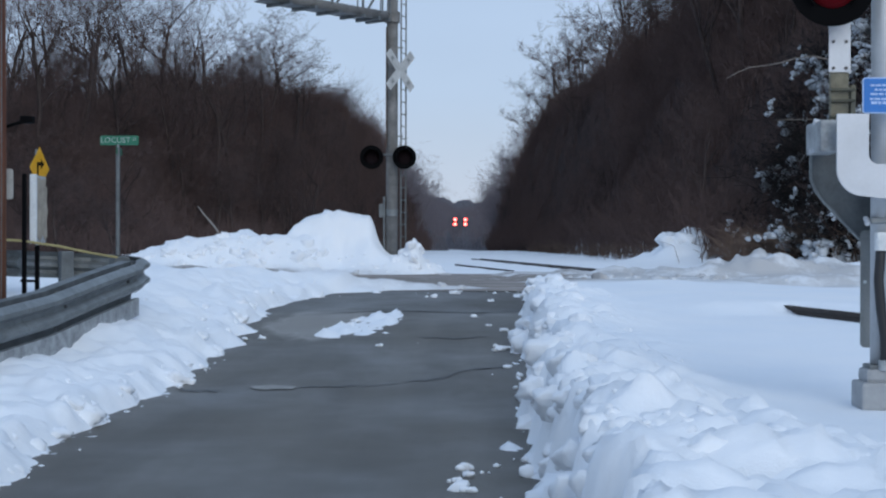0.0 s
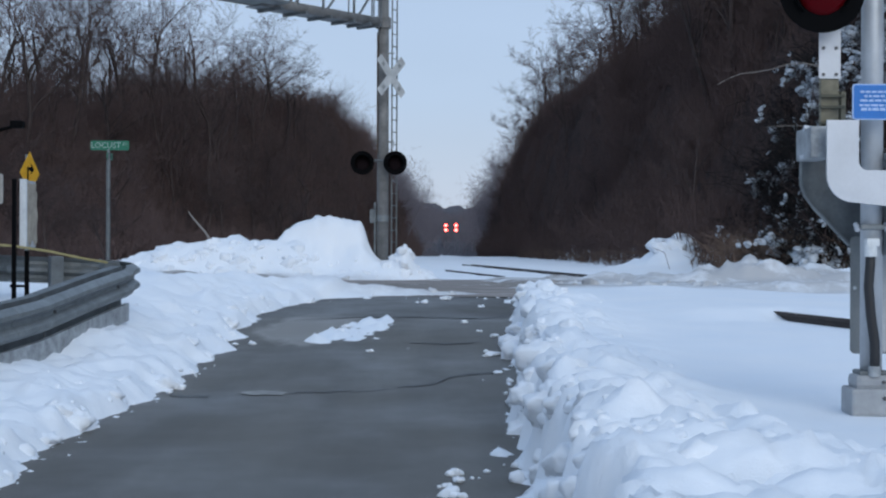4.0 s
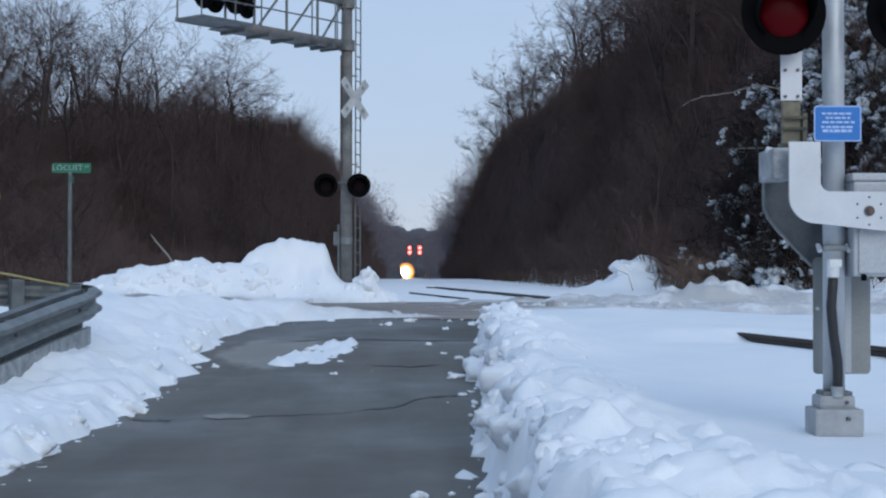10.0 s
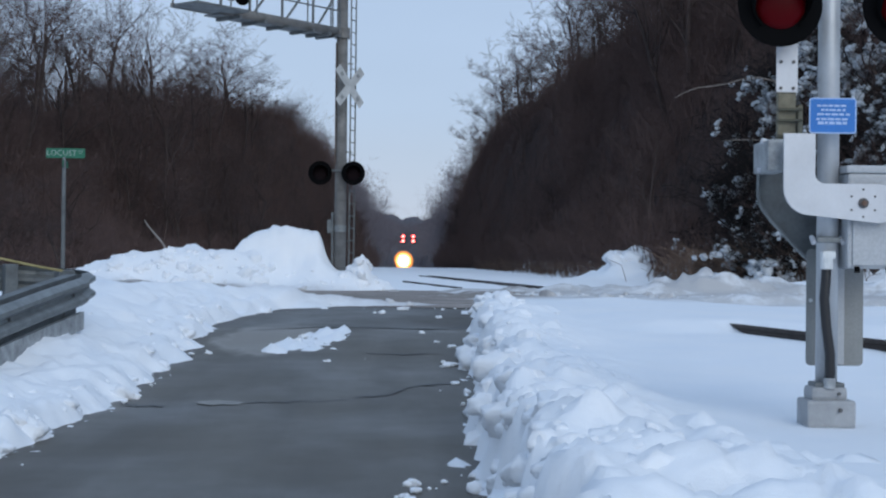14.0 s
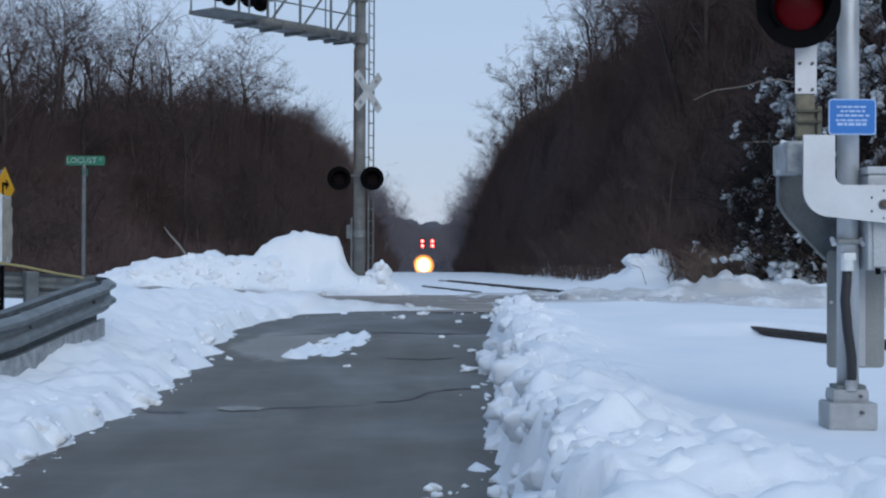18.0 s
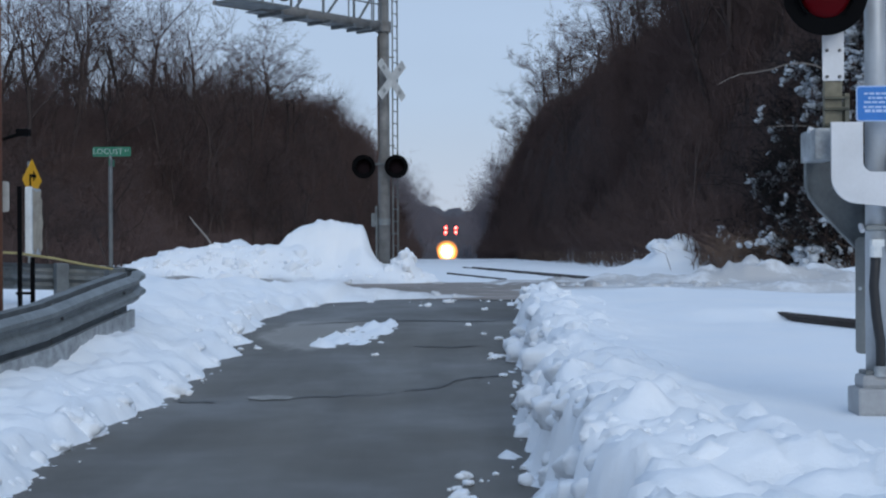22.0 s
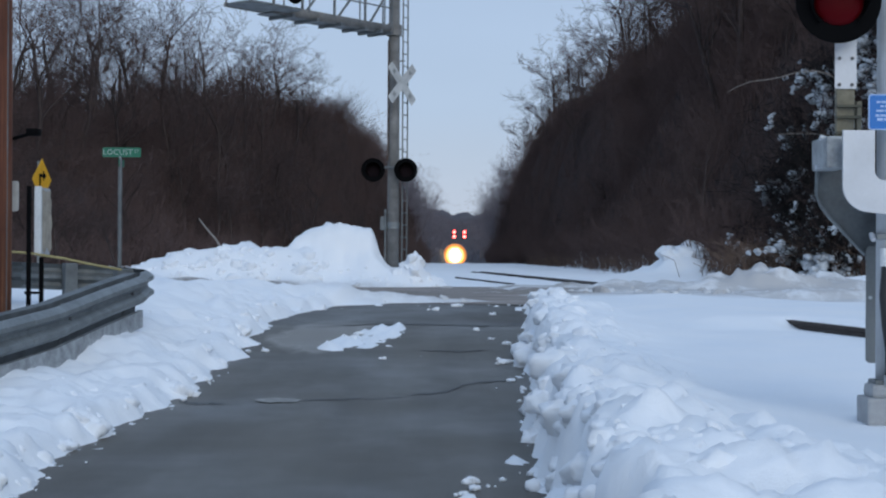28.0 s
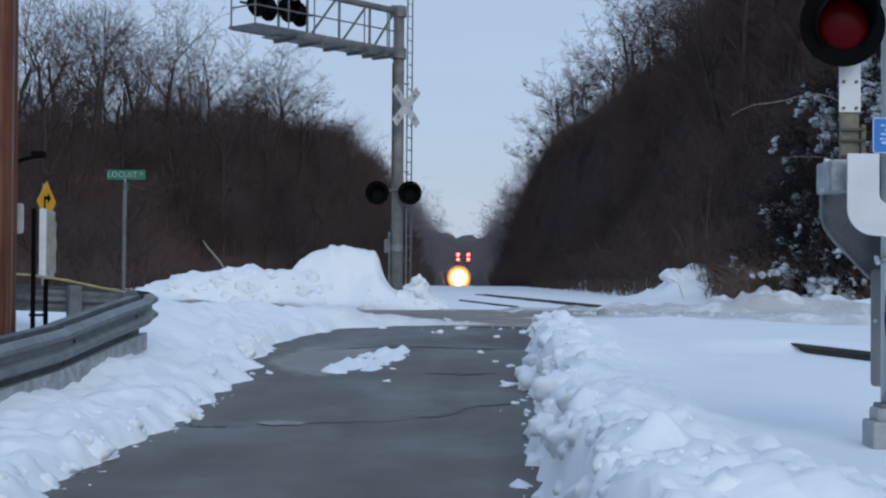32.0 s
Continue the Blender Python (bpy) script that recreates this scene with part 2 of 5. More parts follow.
GREY_PAINT = plain("grey_enamel", (0.27, 0.28, 0.275), 0.5, 0.1, 0.15, 3, 60)
GREY_BOX = plain("light_grey_enamel", (0.46, 0.48, 0.50), 0.5, 0.1, 0.12, 3, 60)
MASTPAINT = plain("weathered_mast_paint", (0.21, 0.205, 0.195), 0.65, 0.2, 0.4, 3, 40)
RUSTY = plain("rusty_streaks", (0.16, 0.10, 0.075), 0.8, 0.2, 0.4, 5, 50)
BLACK = plain("flat_black_paint", (0.002, 0.002, 0.0025), 0.9, 0, 0.2, 4, 60)
BLACK.node_tree.nodes["Principled BSDF"].inputs["Specular IOR Level"].default_value = 0.12
RUBBER = plain("black_rubber_hose", (0.018, 0.018, 0.020), 0.5, 0, 0.2, 8, 90)
RAILSTEEL = plain("rusty_rail_steel", (0.055, 0.042, 0.036), 0.7, 0.3, 0.35, 8, 60)
BOLT = plain("bolt_steel", (0.12, 0.12, 0.125), 0.5, 0.6)
WHITE = plain("white_sheeting", (0.74, 0.76, 0.76), 0.5, 0, 0.12, 3, 40)
DIRTY_WHITE = plain("grimy_white_paint", (0.50, 0.51, 0.50), 0.6, 0, 0.3, 4, 40)
YELLOW = plain("yellow_sheeting", (0.78, 0.40, 0.012), 0.45, 0, 0.08)
GREEN = plain("green_sheeting", (0.008, 0.145, 0.080), 0.45, 0, 0.1)
BLUE = plain("blue_sheeting", (0.006, 0.17, 0.55), 0.4, 0, 0.08)
PALEBLUE = plain("pale_blue_print", (0.42, 0.58, 0.85), 0.5, 0, 0.1)
ARMWOOD = plain("weathered_arm_wood", (0.26, 0.235, 0.165), 0.7, 0, 0.4, 8, 40)
ROPE = plain("yellow_strap", (0.38, 0.32, 0.14), 0.7, 0, 0.2)
PAPER = plain("torn_poster_paper", (0.44, 0.38, 0.30), 0.8, 0, 0.35, 7, 40)
CRACK = plain("crack_sealer", (0.022, 0.022, 0.024), 0.5, 0, 0.3)
LOCO = plain("locomotive_paint", (0.05, 0.055, 0.07), 0.5, 0, 0.2)
PATCH = plain("pale_patching", (0.30, 0.295, 0.28), 0.8, 0, 0.3, 9, 80)
CONCRETE = plain("concrete_casting", (0.38, 0.39, 0.40), 0.7, 0.15, 0.22, 5, 60, 0.06, grain=0.92)
REDGLOW = glow("red_signal_lens", (1.0, 0.10, 0.09), 9.0)
HEADGLOW = glow("headlight_lens", (1.0, 0.62, 0.27), 1.75)
LAMPGLOW = glow("headlight_lamp", (1.0, 0.78, 0.45), 30.0)
# three fading amber emissions that imitate the glare round the headlight
HALO_A = glow("inner_halo", (1.0, 0.46, 0.10), 1.0)
HALO_B = glow("middle_halo", (1.0, 0.38, 0.08), 0.50)
HALO_C = glow("outer_halo", (1.0, 0.36, 0.10), 0.19)


def red_lens_material():
    m, nt, b = mat_base("dark_red_lens")
    v = coords(nt)
    w = nt.nodes.new("ShaderNodeTexWave")
    w.inputs["Scale"].default_value = 40
    nt.links.new(v, w.inputs["Vector"])
    c = ramp_node(nt, w.outputs["Fac"], [(0.0, (0.055, 0.001, 0.003)), (1.0, (0.09, 0.002, 0.004))])
    nt.links.new(c, b.inputs["Base Color"])
    b.inputs["Roughness"].default_value = 0.28
    b.inputs["Specular IOR Level"].default_value = 0.06
    bump_node(nt, b, w.outputs["Fac"], 0.15, 0.002)
    return m


def pole_wood_material():
    m, nt, b = mat_base("brown_treated_pole")
    n1 = noise_node(nt, coords(nt, (22, 22, 0.5)), 1.0, 6, 0.65)
    n2 = noise_node(nt, coords(nt, (1, 1, 0.6)), 2.0, 4)
    c = ramp_node(nt, n1, [(0.30, (0.05, 0.015, 0.008)), (0.52, (0.13, 0.044, 0.021)), (0.75, (0.29, 0.14, 0.075))])
    c = blend(nt, 0.7, c, ramp_node(nt, n2, [(0.35, (0.45, 0.42, 0.42)), (0.65, (1.2, 1.15, 1.1))]), "MULTIPLY")
    nt.links.new(c, b.inputs["Base Color"])
    b.inputs["Roughness"].default_value = 0.85
    bump_node(nt, b, n1, 0.6, 0.012)
    return m


WOODPOLE = pole_wood_material()
REDLENS = red_lens_material()
THIN_SNOW = plain("thin_wet_snow", (0.55, 0.59, 0.63), 0.8, 0, 0.35, 5, 30, 0.3, 0.01)
DARK_BUSH = bark_material("dark_wet_twigs", (0.010, 0.011, 0.012), (0.028, 0.026, 0.026))
# far lenses: the hood's shade and some grime, both in the base colour
DARKLENS = plain("hood_shaded_grimy_lens", (0.006, 0.002, 0.003), 0.8)
DARKLENS.node_tree.nodes["Principled BSDF"].inputs["Specular IOR Level"].default_value = 0.15
POSTALU = plain("smooth_aluminium_post", (0.50, 0.52, 0.54), 0.5, 0.35, 0.12, 3, 40, 0.04, grain=0.94)
OLIVE = plain("olive_steel_bar", (0.11, 0.105, 0.075), 0.7, 0.2, 0.3)
GRIMY_LETTER = plain("grimy_letters", (0.34, 0.42, 0.38), 0.6)
WEED = bark_material("dead_weeds", (0.080, 0.060, 0.050), (0.185, 0.142, 0.115))


# ---------- mesh helpers ----------
def finish(name, bm, material, smooth=False):
    me = bpy.data.meshes.new(name)
    bmesh.ops.recalc_face_normals(bm, faces=bm.faces)
    bm.to_mesh(me)
    bm.free()
    for mm in (material if isinstance(material, (list, tuple)) else [material]):
        me.materials.append(mm)
    if smooth:
        me.polygons.foreach_set("use_smooth", [True] * len(me.polygons))
    return me


def part(name, bm, material, parent=None, label="", smooth=False, m=None):
    ob = new(name, finish(name, bm, material, smooth))
    if m is not None:
        ob.matrix_basis = m
    ob.parent = parent
    if label:
        ob["label"] = label
    return ob


def thing(name, m, label, category, group="", kind=""):
    ob = new(name)
    ob.empty_display_size = 0.2
    ob.matrix_basis = m
    return tagged(ob, label, category, group, kind)


def box(size, at=(0, 0, 0), bevel=0.0, bm=None, turn=None):
    bm = bm or bmesh.new()
    r = bmesh.ops.create_cube(bm, size=1.0)
    m = Matrix.Translation(at) @ (turn or Matrix()) @ Matrix.Diagonal((*size, 1))
    bmesh.ops.transform(bm, matrix=m, verts=r["verts"])
    if bevel:
        es = list({e for v in r["verts"] for e in v.link_edges})
        bmesh.ops.bevel(bm, geom=es, offset=bevel, segments=2, affect="EDGES", profile=0.6)
    return bm


def rod(a, b, r0, r1=None, seg=10, bm=None, caps=True):
    bm = bm or bmesh.new()
    a, b = Vector(a), Vector(b)
    d = b - a
    q = d.to_track_quat("Z", "Y").to_matrix().to_4x4()
    bmesh.ops.create_cone(bm, cap_ends=caps, segments=seg, radius1=r0, radius2=r0 if r1 is None else r1,
                          depth=d.length, matrix=Matrix.Translation((a + b) / 2) @ q)
    return bm


def tube(points, radius, seg=8, bm=None):
    """A round tube along points; radius is one number or one for each point."""
    bm = bm or bmesh.new()
    pts = [Vector(p) for p in points]
    rad = [radius] * len(pts) if isinstance(radius, (int, float)) else radius
    rings = []
    for k, p in enumerate(pts):
        t = (pts[min(k + 1, len(pts) - 1)] - pts[max(k - 1, 0)]).normalized()
        if k == 0:
            side = t.orthogonal().normalized()
        side = (side - t * side.dot(t)).normalized()
        up = t.cross(side)
        rings.append([bm.verts.new(p + (side * math.cos(2 * math.pi * s / seg) + up * math.sin(2 * math.pi * s / seg)) * rad[k]) for s in range(seg)])
    for r0, r1 in zip(rings, rings[1:]):
        for s in range(seg):
            bm.faces.new((r0[s], r0[(s + 1) % seg], r1[(s + 1) % seg], r1[s]))
    bm.faces.new(rings[0][::-1])
    bm.faces.new(rings[-1])
    return bm


def sweep(points, profile, bm=None):
    """Sweeps a closed profile of (side, up) along points, kept upright; side is to the right of the way."""
    bm = bm or bmesh.new()
    pts = [Vector(p) for p in points]
    rings = []
    for k, p in enumerate(pts):
        t = pts[min(k + 1, len(pts) - 1)] - pts[max(k - 1, 0)]
        t.z = 0
        t.normalize()
        side = Vector((t.y, -t.x, 0))
        rings.append([bm.verts.new(p + side * s + Vector((0, 0, u))) for s, u in profile])
    n = len(profile)
    for r0, r1 in zip(rings, rings[1:]):
        for s in range(n):
            bm.faces.new((r0[s], r0[(s + 1) % n], r1[(s + 1) % n], r1[s]))
    bm.faces.new(rings[0][::-1])
    bm.faces.new(rings[-1])
    return bm


def slab(outline, thick, bm=None):
    """A plate from an outline in x, z, with its front at y = 0 and its back at y = thick."""
    bm = bm or bmesh.new()
    f = bm.faces.new([bm.verts.new((x, 0, z)) for x, z in outline])
    r = bmesh.ops.extrude_face_region(bm, geom=[f])
    bmesh.ops.translate(bm, vec=(0, thick, 0), verts=[v for v in r["geom"] if isinstance(v, bmesh.types.BMVert)])
    return bm


def round_rect(w, h, r, n=4):
    pts = []
    for cx, cz, a0 in ((w / 2 - r, h / 2 - r, 0), (-w / 2 + r, h / 2 - r, 90), (-w / 2 + r, -h / 2 + r, 180), (w / 2 - r, -h / 2 + r, 270)):
        for k in range(n + 1):
            a = radians(a0 + 90 * k / n)
            pts.append((cx + r * math.cos(a), cz + r * math.sin(a)))
    return pts


def letters(text, size, material, parent, m, name="lettering"):
    cu = bpy.data.curves.new(name, "FONT")
    cu.body = text
    cu.size = size
    cu.extrude = 0.0015
    cu.align_x = "CENTER"
    cu.align_y = "CENTER"
    cu.resolution_u = 2
    tmp = new(name, cu)
    me = bpy.data.meshes.new_from_object(tmp.evaluated_get(bpy.context.evaluated_depsgraph_get()))
    bpy.data.objects.remove(tmp)
    me.materials.clear()
    me.materials.append(material)
    ob = new(name, me)
    ob.matrix_basis = m
    ob.parent = parent
    return ob


# ---------- plan ----------
def step(a, b, x):
    t = np.clip((x - a) / (b - a), 0, 1)
    return t * t * (3 - 2 * t)


CROSS_Z = 0.72


def road_z(y):
    return CROSS_Z * step(7.0, 30.0, y)


TRACK_Y = (-60, 0, 13, 15.4, 16.8, 22, 40, 64, 100, 150, 300, 430, 470, 500, 530, 570, 630, 800, 1600)
TRACK_X = (24, 8.2, 4.75, 4.17, 3.86, 3.1, 1.1, -0.9, -2.3, -2.7, -2.6, -2.75, -3.1, -4.6, -8.2, -18, -42, -120, -500)


def track_x(y):
    """Across-line of the near running rail."""
    y = np.asarray(y, float)
    acc = 0
    for o in (-8, -4, 0, 4, 8):
        acc = acc + np.interp(y + o * np.clip(y / 60, 0.1, 2), TRACK_Y, TRACK_X)
    return acc / 5


def foot_right(y):
    """Distance of the foot of each slope from the near rail."""
    return np.interp(y, (-50, 36, 45, 54, 91, 135, 160, 280, 400, 1600), (30, 15, 11.0, 8.6, 9.4, 7.6, 6.9, 6.7, 6.0, 5.0))


def foot_left(y):
    return np.interp(y, (-50, 30, 48, 60, 110, 140, 155, 230, 300, 380, 430, 1600), (60, 40, 24, 17, 10.6, 5.8, 4.5, 4.5, 4.4, 3.3, 2.5, 2.5))


def far_rails(y):
    """Across-lines of the rails that show beyond the street."""
    y = np.asarray(y, float)
    b = 3.25 + (40 - y) * 0.122
    return (0.92 + (40 - y) * 0.15, b, b + 0.45)


def line_drop(y):
    """The line falls gently beyond the first straight."""
    y = np.asarray(y, float)
    return np.clip(0.00624 * (y - 125), 0, 2.2) * step(110, 150, y)


def hash2(ix, iy, seed):
    h = (ix.astype(np.int64) * 374761393 + iy.astype(np.int64) * 668265263 + seed * 2147483647) & 0x7FFFFFFF
    h = ((h ^ (h >> 13)) * 1274126177) & 0x7FFFFFFF
    return ((h ^ (h >> 16)) & 0xFFFF) / 65535.0


def vnoise(x, y, seed=0):
    ix, iy = np.floor(x), np.floor(y)
    fx, fy = x - ix, y - iy
    fx, fy = fx * fx * (3 - 2 * fx), fy * fy * (3 - 2 * fy)
    a, b = hash2(ix, iy, seed), hash2(ix + 1, iy, seed)
    c, d = hash2(ix, iy + 1, seed), hash2(ix + 1, iy + 1, seed)
    return (a + (b - a) * fx) * (1 - fy) + (c + (d - c) * fx) * fy


def fbm(x, y, seed=0, n=4):
    s, amp, tot = 0, 1.0, 0
    for k in range(n):
        s = s + amp * (vnoise(x * 2 ** k, y * 2 ** k, seed + k) - 0.5)
        tot += amp
        amp *= 0.5
    return s / tot * 2


def lumps(x, y, seed=0, fill=0.75):
    """Rounded clods: height 0 to 1 of the tallest dome that covers each place."""
    ix, iy = np.floor(x), np.floor(y)
    best = np.zeros_like(x)
    for ox in (-1, 0, 1):
        for oy in (-1, 0, 1):
            cx, cy = ix + ox, iy + oy
            px, py = cx + hash2(cx, cy, seed), cy + hash2(cx, cy, seed + 7)
            r = 0.35 + 0.55 * hash2(cx, cy, seed + 13)
            keep = hash2(cx, cy, seed + 21) < fill
            d2 = ((x - px) ** 2 + (y - py) ** 2) / (r * r)
            best = np.maximum(best, np.where(keep, np.sqrt(np.clip(1 - d2, 0, 1)) * r, 0))
    return best


def puff(x, y, seed=0):
    """Rounded heaps with creases between them."""
    return np.abs(fbm(x, y, seed, 2)) + 0.45 * np.abs(fbm(x * 2.3, y * 2.3, seed + 5, 2)) + 0.18 * np.abs(fbm(x * 5.5, y * 5.5, seed + 9, 2))


LEFT_Y, LEFT_X = (0, 9, 11, 13, 15.5, 19.2, 21.8, 23.2, 25.0, 26.3), (-2.9, -2.85, -2.87, -2.72, -2.68, -2.85, -3.0, -2.6, -2.0, -1.6)
RIGHT_Y, RIGHT_X = (0, 9.1, 13.7, 15.7, 19.0, 21.6, 24.5, 26.5), (0.34, 0.46, 0.58, 0.63, 0.80, 1.0, 1.0, 1.35)


HEAP_Y, HEAP_W = (4, 6, 7, 9, 12, 16, 25), (4.0, 2.6, 1.7, 1.15, 1.0, 0.7, 0.5)


def ground_z(x, y):
    """Height of the snow, and of the wooded slopes beside the line."""
    R = road_z(y)
    tx = track_x(y)
    off = x - tx
    jag = fbm(x * 1.3, y * 1.3, 3, 4) * 0.22 + fbm(x * 5, y * 5, 9, 3) * 0.10
    scoop = 0.22 * (np.abs(fbm(y * 1.1, y * 0, 25, 2)) - 0.25) + 0.10 * fbm(x * 2.0, y * 2.6, 27, 2)
    xl = np.interp(y, LEFT_Y, LEFT_X) + jag
    xr = np.interp(y, RIGHT_Y, RIGHT_X) - jag * 0.7 - scoop
    dl, dr = xl - x, x - xr
    wx, wy = x + 0.10 * fbm(x * 3, y * 3, 101, 2), y + 0.10 * fbm(x * 3, y * 3, 103, 2)
    chunk = lumps(wx / 0.50, wy / 0.50, 31, 0.6) * 0.45 + lumps(wx / 0.24, wy / 0.24, 33, 0.7) * 0.24 + lumps(wx / 0.12, wy / 0.12, 35, 0.6) * 0.10
    soft = fbm(x * 0.6, y * 0.6, 15, 5)
    # left bank, up to the guard rail and behind it
    field_l = np.clip(0.37 + 0.075 * (y - 12.5), 0.22, 1.0) + 0.05 * soft + 0.14 * step(-4.7, -5.6, x) * step(9, 12, y)
    lift_l = step(-0.04, 0.22, dl) * 0.13 + step(0.1, 1.5, dl) * (field_l - R - 0.13)
    hl = R - 0.08 + 0.08 * step(-0.1, 0.02, dl) + lift_l + (0.13 * puff(x * 2.6, y * 2.6, 231) + 0.06 * fbm(x * 1.1, y * 1.1, 233, 2) + 0.09 * chunk) * (0.35 + 0.65 * step(2.4, 0.4, dl)) * step(0.0, 0.3, dl) * step(27, 24, y)
    # right bank: a steep cut edge with clods, then a smooth field
    low = step(-2.6, -0.5, off)
    field_r = (0.46 + 0.41 * step(8.5, 25, y)) * (1 - low) + low * (0.465 + 0.20 * step(10.0, 14.5, y) + 0.08 * step(16.5, 22.5, y)) + 0.03 * soft
    hump = 0.10 * np.exp(-((dr - 0.7) / 0.55) ** 2) * step(24, 17, y)
    wtrod = np.interp(y, HEAP_Y, HEAP_W) * (1 + 0.5 * fbm(x * 0.9, y * 0.9, 47, 2))
    trod = step(0.6, -0.5, dr - wtrod) * step(30, 20, y)
    hr = R - 0.08 + 0.08 * step(-0.1, 0.03, dr) + step(-0.03, 0.24, dr) * (field_r - R + hump) + (0.15 * chunk * step(1.2, 0.2, dr) + trod * (0.15 * puff(x * 2.7, y * 2.7, 241) + 0.07 * puff(x * 6.5, y * 6.5, 247) + 0.05 * chunk)) * step(-0.03, 0.2, dr)
    hr = hr + trod * (0.11 * fbm(x * 1.7, y * 1.7, 44, 2) - 0.03) * step(0.1, 0.6, dr)
    hr = hr + 0.10 * np.exp(-((x - 3.4) / 1.1) ** 2 - ((y - 24.8) / 1.6) ** 2) * (1 + 0.6 * soft)
    h = np.where(x < (xl + xr) / 2, hl, hr)
    # open land farther off
    h = np.where(y > 26, CROSS_Z - 0.12 + 0.11 * step(34.5, 37, y) + 0.03 * soft, h)
    mix = step(24.5, 26.8, y)
    h_side = np.where(x < (xl + xr) / 2, hl, hr) * (1 - mix) + mix * (CROSS_Z - 0.05)
    h = np.where((y > 24.5) & (y <= 26.8), h_side, h)
    # the plowed street across, with slush ridges
    street = step(26.3, 27.2, y + 0.5 * fbm(x * 0.5, y * 0, 51, 3)) * step(34.6, 33.6, y + 0.6 * fbm(x * 0.4, y * 0, 53, 3))
    slush = CROSS_Z - 0.05 + 0.15 * np.clip(fbm(x * 0.45, y * 1.1, 57, 4) + 0.22, -0.2, 1)
    slush = slush - 0.03 * step(-4.2, -2.6, x) * step(1.9, 0.9, x) + 0.05 * fbm(x * 1.1, y * 2.2, 59, 3)
    slush = slush + step(1.2, 2.4, x) * (0.07 + 0.26 * (0.45 + 0.65 * step(4.6, 6.0, x)) * np.exp(-((y - 32.4 - 0.8 * soft) / 0.8) ** 2) * (0.45 + 1.3 * puff(x * 1.6, y * 1.6, 251)))
    slush = slush + step(-3.4, -4.6, x) * (0.04 + 0.14 * np.exp(-((y - 33.0 - 0.8 * soft) / 1.2) ** 2) * (0.6 + 0.8 * chunk))
    h = h * (1 - street) + street * slush
    # tongue of slush that trails from the left bank across the road mouth
    ty = 25.6 + 0.25 * (x + 2) + 0.35 * fbm(x * 0.9, y * 0, 281, 3)
    fade = step(-3.2, -2.4, x) * np.interp(x, (-2.4, -1.2, -0.3, 0.7), (1.0, 0.75, 0.35, 0.0))
    h = h + np.exp(-((y - ty) / (0.25 + 0.35 * fade)) ** 2) * fade * (0.15 + 0.16 * puff(x * 1.8, y * 1.8, 283) + 0.05 * fbm(x * 3, y * 3, 285, 2))
    # the plowed bank at the far side of the street
    by = 35.6 + 0.3 * fbm(x * 0.7, y * 0, 61, 3)
    ridge = np.exp(-(np.clip(np.abs(y - by) - 0.35, 0, 9) / 0.75) ** 2)
    along = (0.5 * step(-0.5, -1.7, x) + 0.5 * step(-1.8, -2.5, x)) * (0.52 + 0.36 * step(-9.5, -5.6, x) - 0.40 * step(-7.0, -10.0, x))
    lump_b = lumps(x / 0.8, y / 0.8, 71) * 0.26 + lumps(x / 0.36, y / 0.36, 73) * 0.22 + 0.14 * fbm(x * 0.9, y * 0.9, 75, 3) + 0.35 * puff(x * 1.7, y * 1.7, 261) - 0.10
    mx = x + 3.26 + 0.08 * soft
    mound = step(1.30, 0.78, -mx) * step(1.22, 0.86, mx) * step(0.95, 0.7, np.abs(y - 36.15 + 0.12 * soft))
    h = h + ridge * along * (1 + 0.55 * lump_b * (1 - 0.6 * mound))
    h = h + mound * (0.52 - 0.12 * (mx + 0.05) ** 2 + 0.12 * fbm(x * 1.5, y * 1.5, 77, 3) + 0.13 * puff(x * 2.6, y * 2.6, 263) + 0.04 * lumps(x / 0.4, y / 0.4, 79))
    small = np.exp(-(((x + 1.28) / 0.24) ** 2 + ((y - 34.9) / 0.3) ** 2)) * 0.5 + np.exp(-(((x + 0.75) / 0.35) ** 2 + ((y - 35.2) / 0.4) ** 2)) * 0.26
    h = h + small * (1 + lump_b)
    # berm at the far right of the street
    berm_r = np.exp(-(np.clip(np.abs(y - 36.5 - 0.4 * soft) - 0.3, 0, 9) / 0.8) ** 2) * step(5.0, 8.0, x)
    h = h + berm_r * (0.10 + 0.22 * step(8.5, 10.5, x) + 0.10 * lump_b)
    # shallow trough for each line of rail
    cover = step(-1.5, -0.7, off) * step(3.4, 2.2, off) * step(16.6, 17.6, y + 1.0 * np.clip(off, 0, 2)) * step(36.5, 34.5, y)
    h = np.where(cover > 0, np.maximum(h, h * (1 - cover) + cover * (0.80 + 0.03 * soft)), h)
    sink = CROSS_Z + 0.037 - 0.10 + 0.075 * step(30, 36, y)
    for o in (0.0, 1.4):
        h = h - np.where(h > sink, h - sink, 0) * np.exp(-((off - o) / 0.22) ** 4) * step(17.5, 16.9, y + 1.0 * o) * step(10, 13, y)
    for line, y0, y1 in zip(far_rails(y), (37.5, 34.2, 34.8), (49, 66, 66)):
        h = h - np.where(h > sink, h - sink, 0) * np.exp(-((x - line) / 0.24) ** 4) * step(y0 - 0.8, y0 + 0.6, y) * step(y1, y1 - 4, y)
    # the drift of hard snow on the road
    pd = ((x + 1.36 - 0.13 * (y - 18.9)) / 0.46) ** 2 + ((y - 19.1) / 2.0) ** 2
    pd = np.minimum(pd, ((x + 1.62) / 0.40) ** 2 + ((y - 18.15 - 0.4 * (x + 1.62)) / 0.34) ** 2)
    pd = np.minimum(pd, ((x + 1.02) / 0.17) ** 2 + ((y - 20.5) / 0.6) ** 2)
    pd = pd + 0.55 * fbm(x * 2.6, y * 1.1, 81, 4)
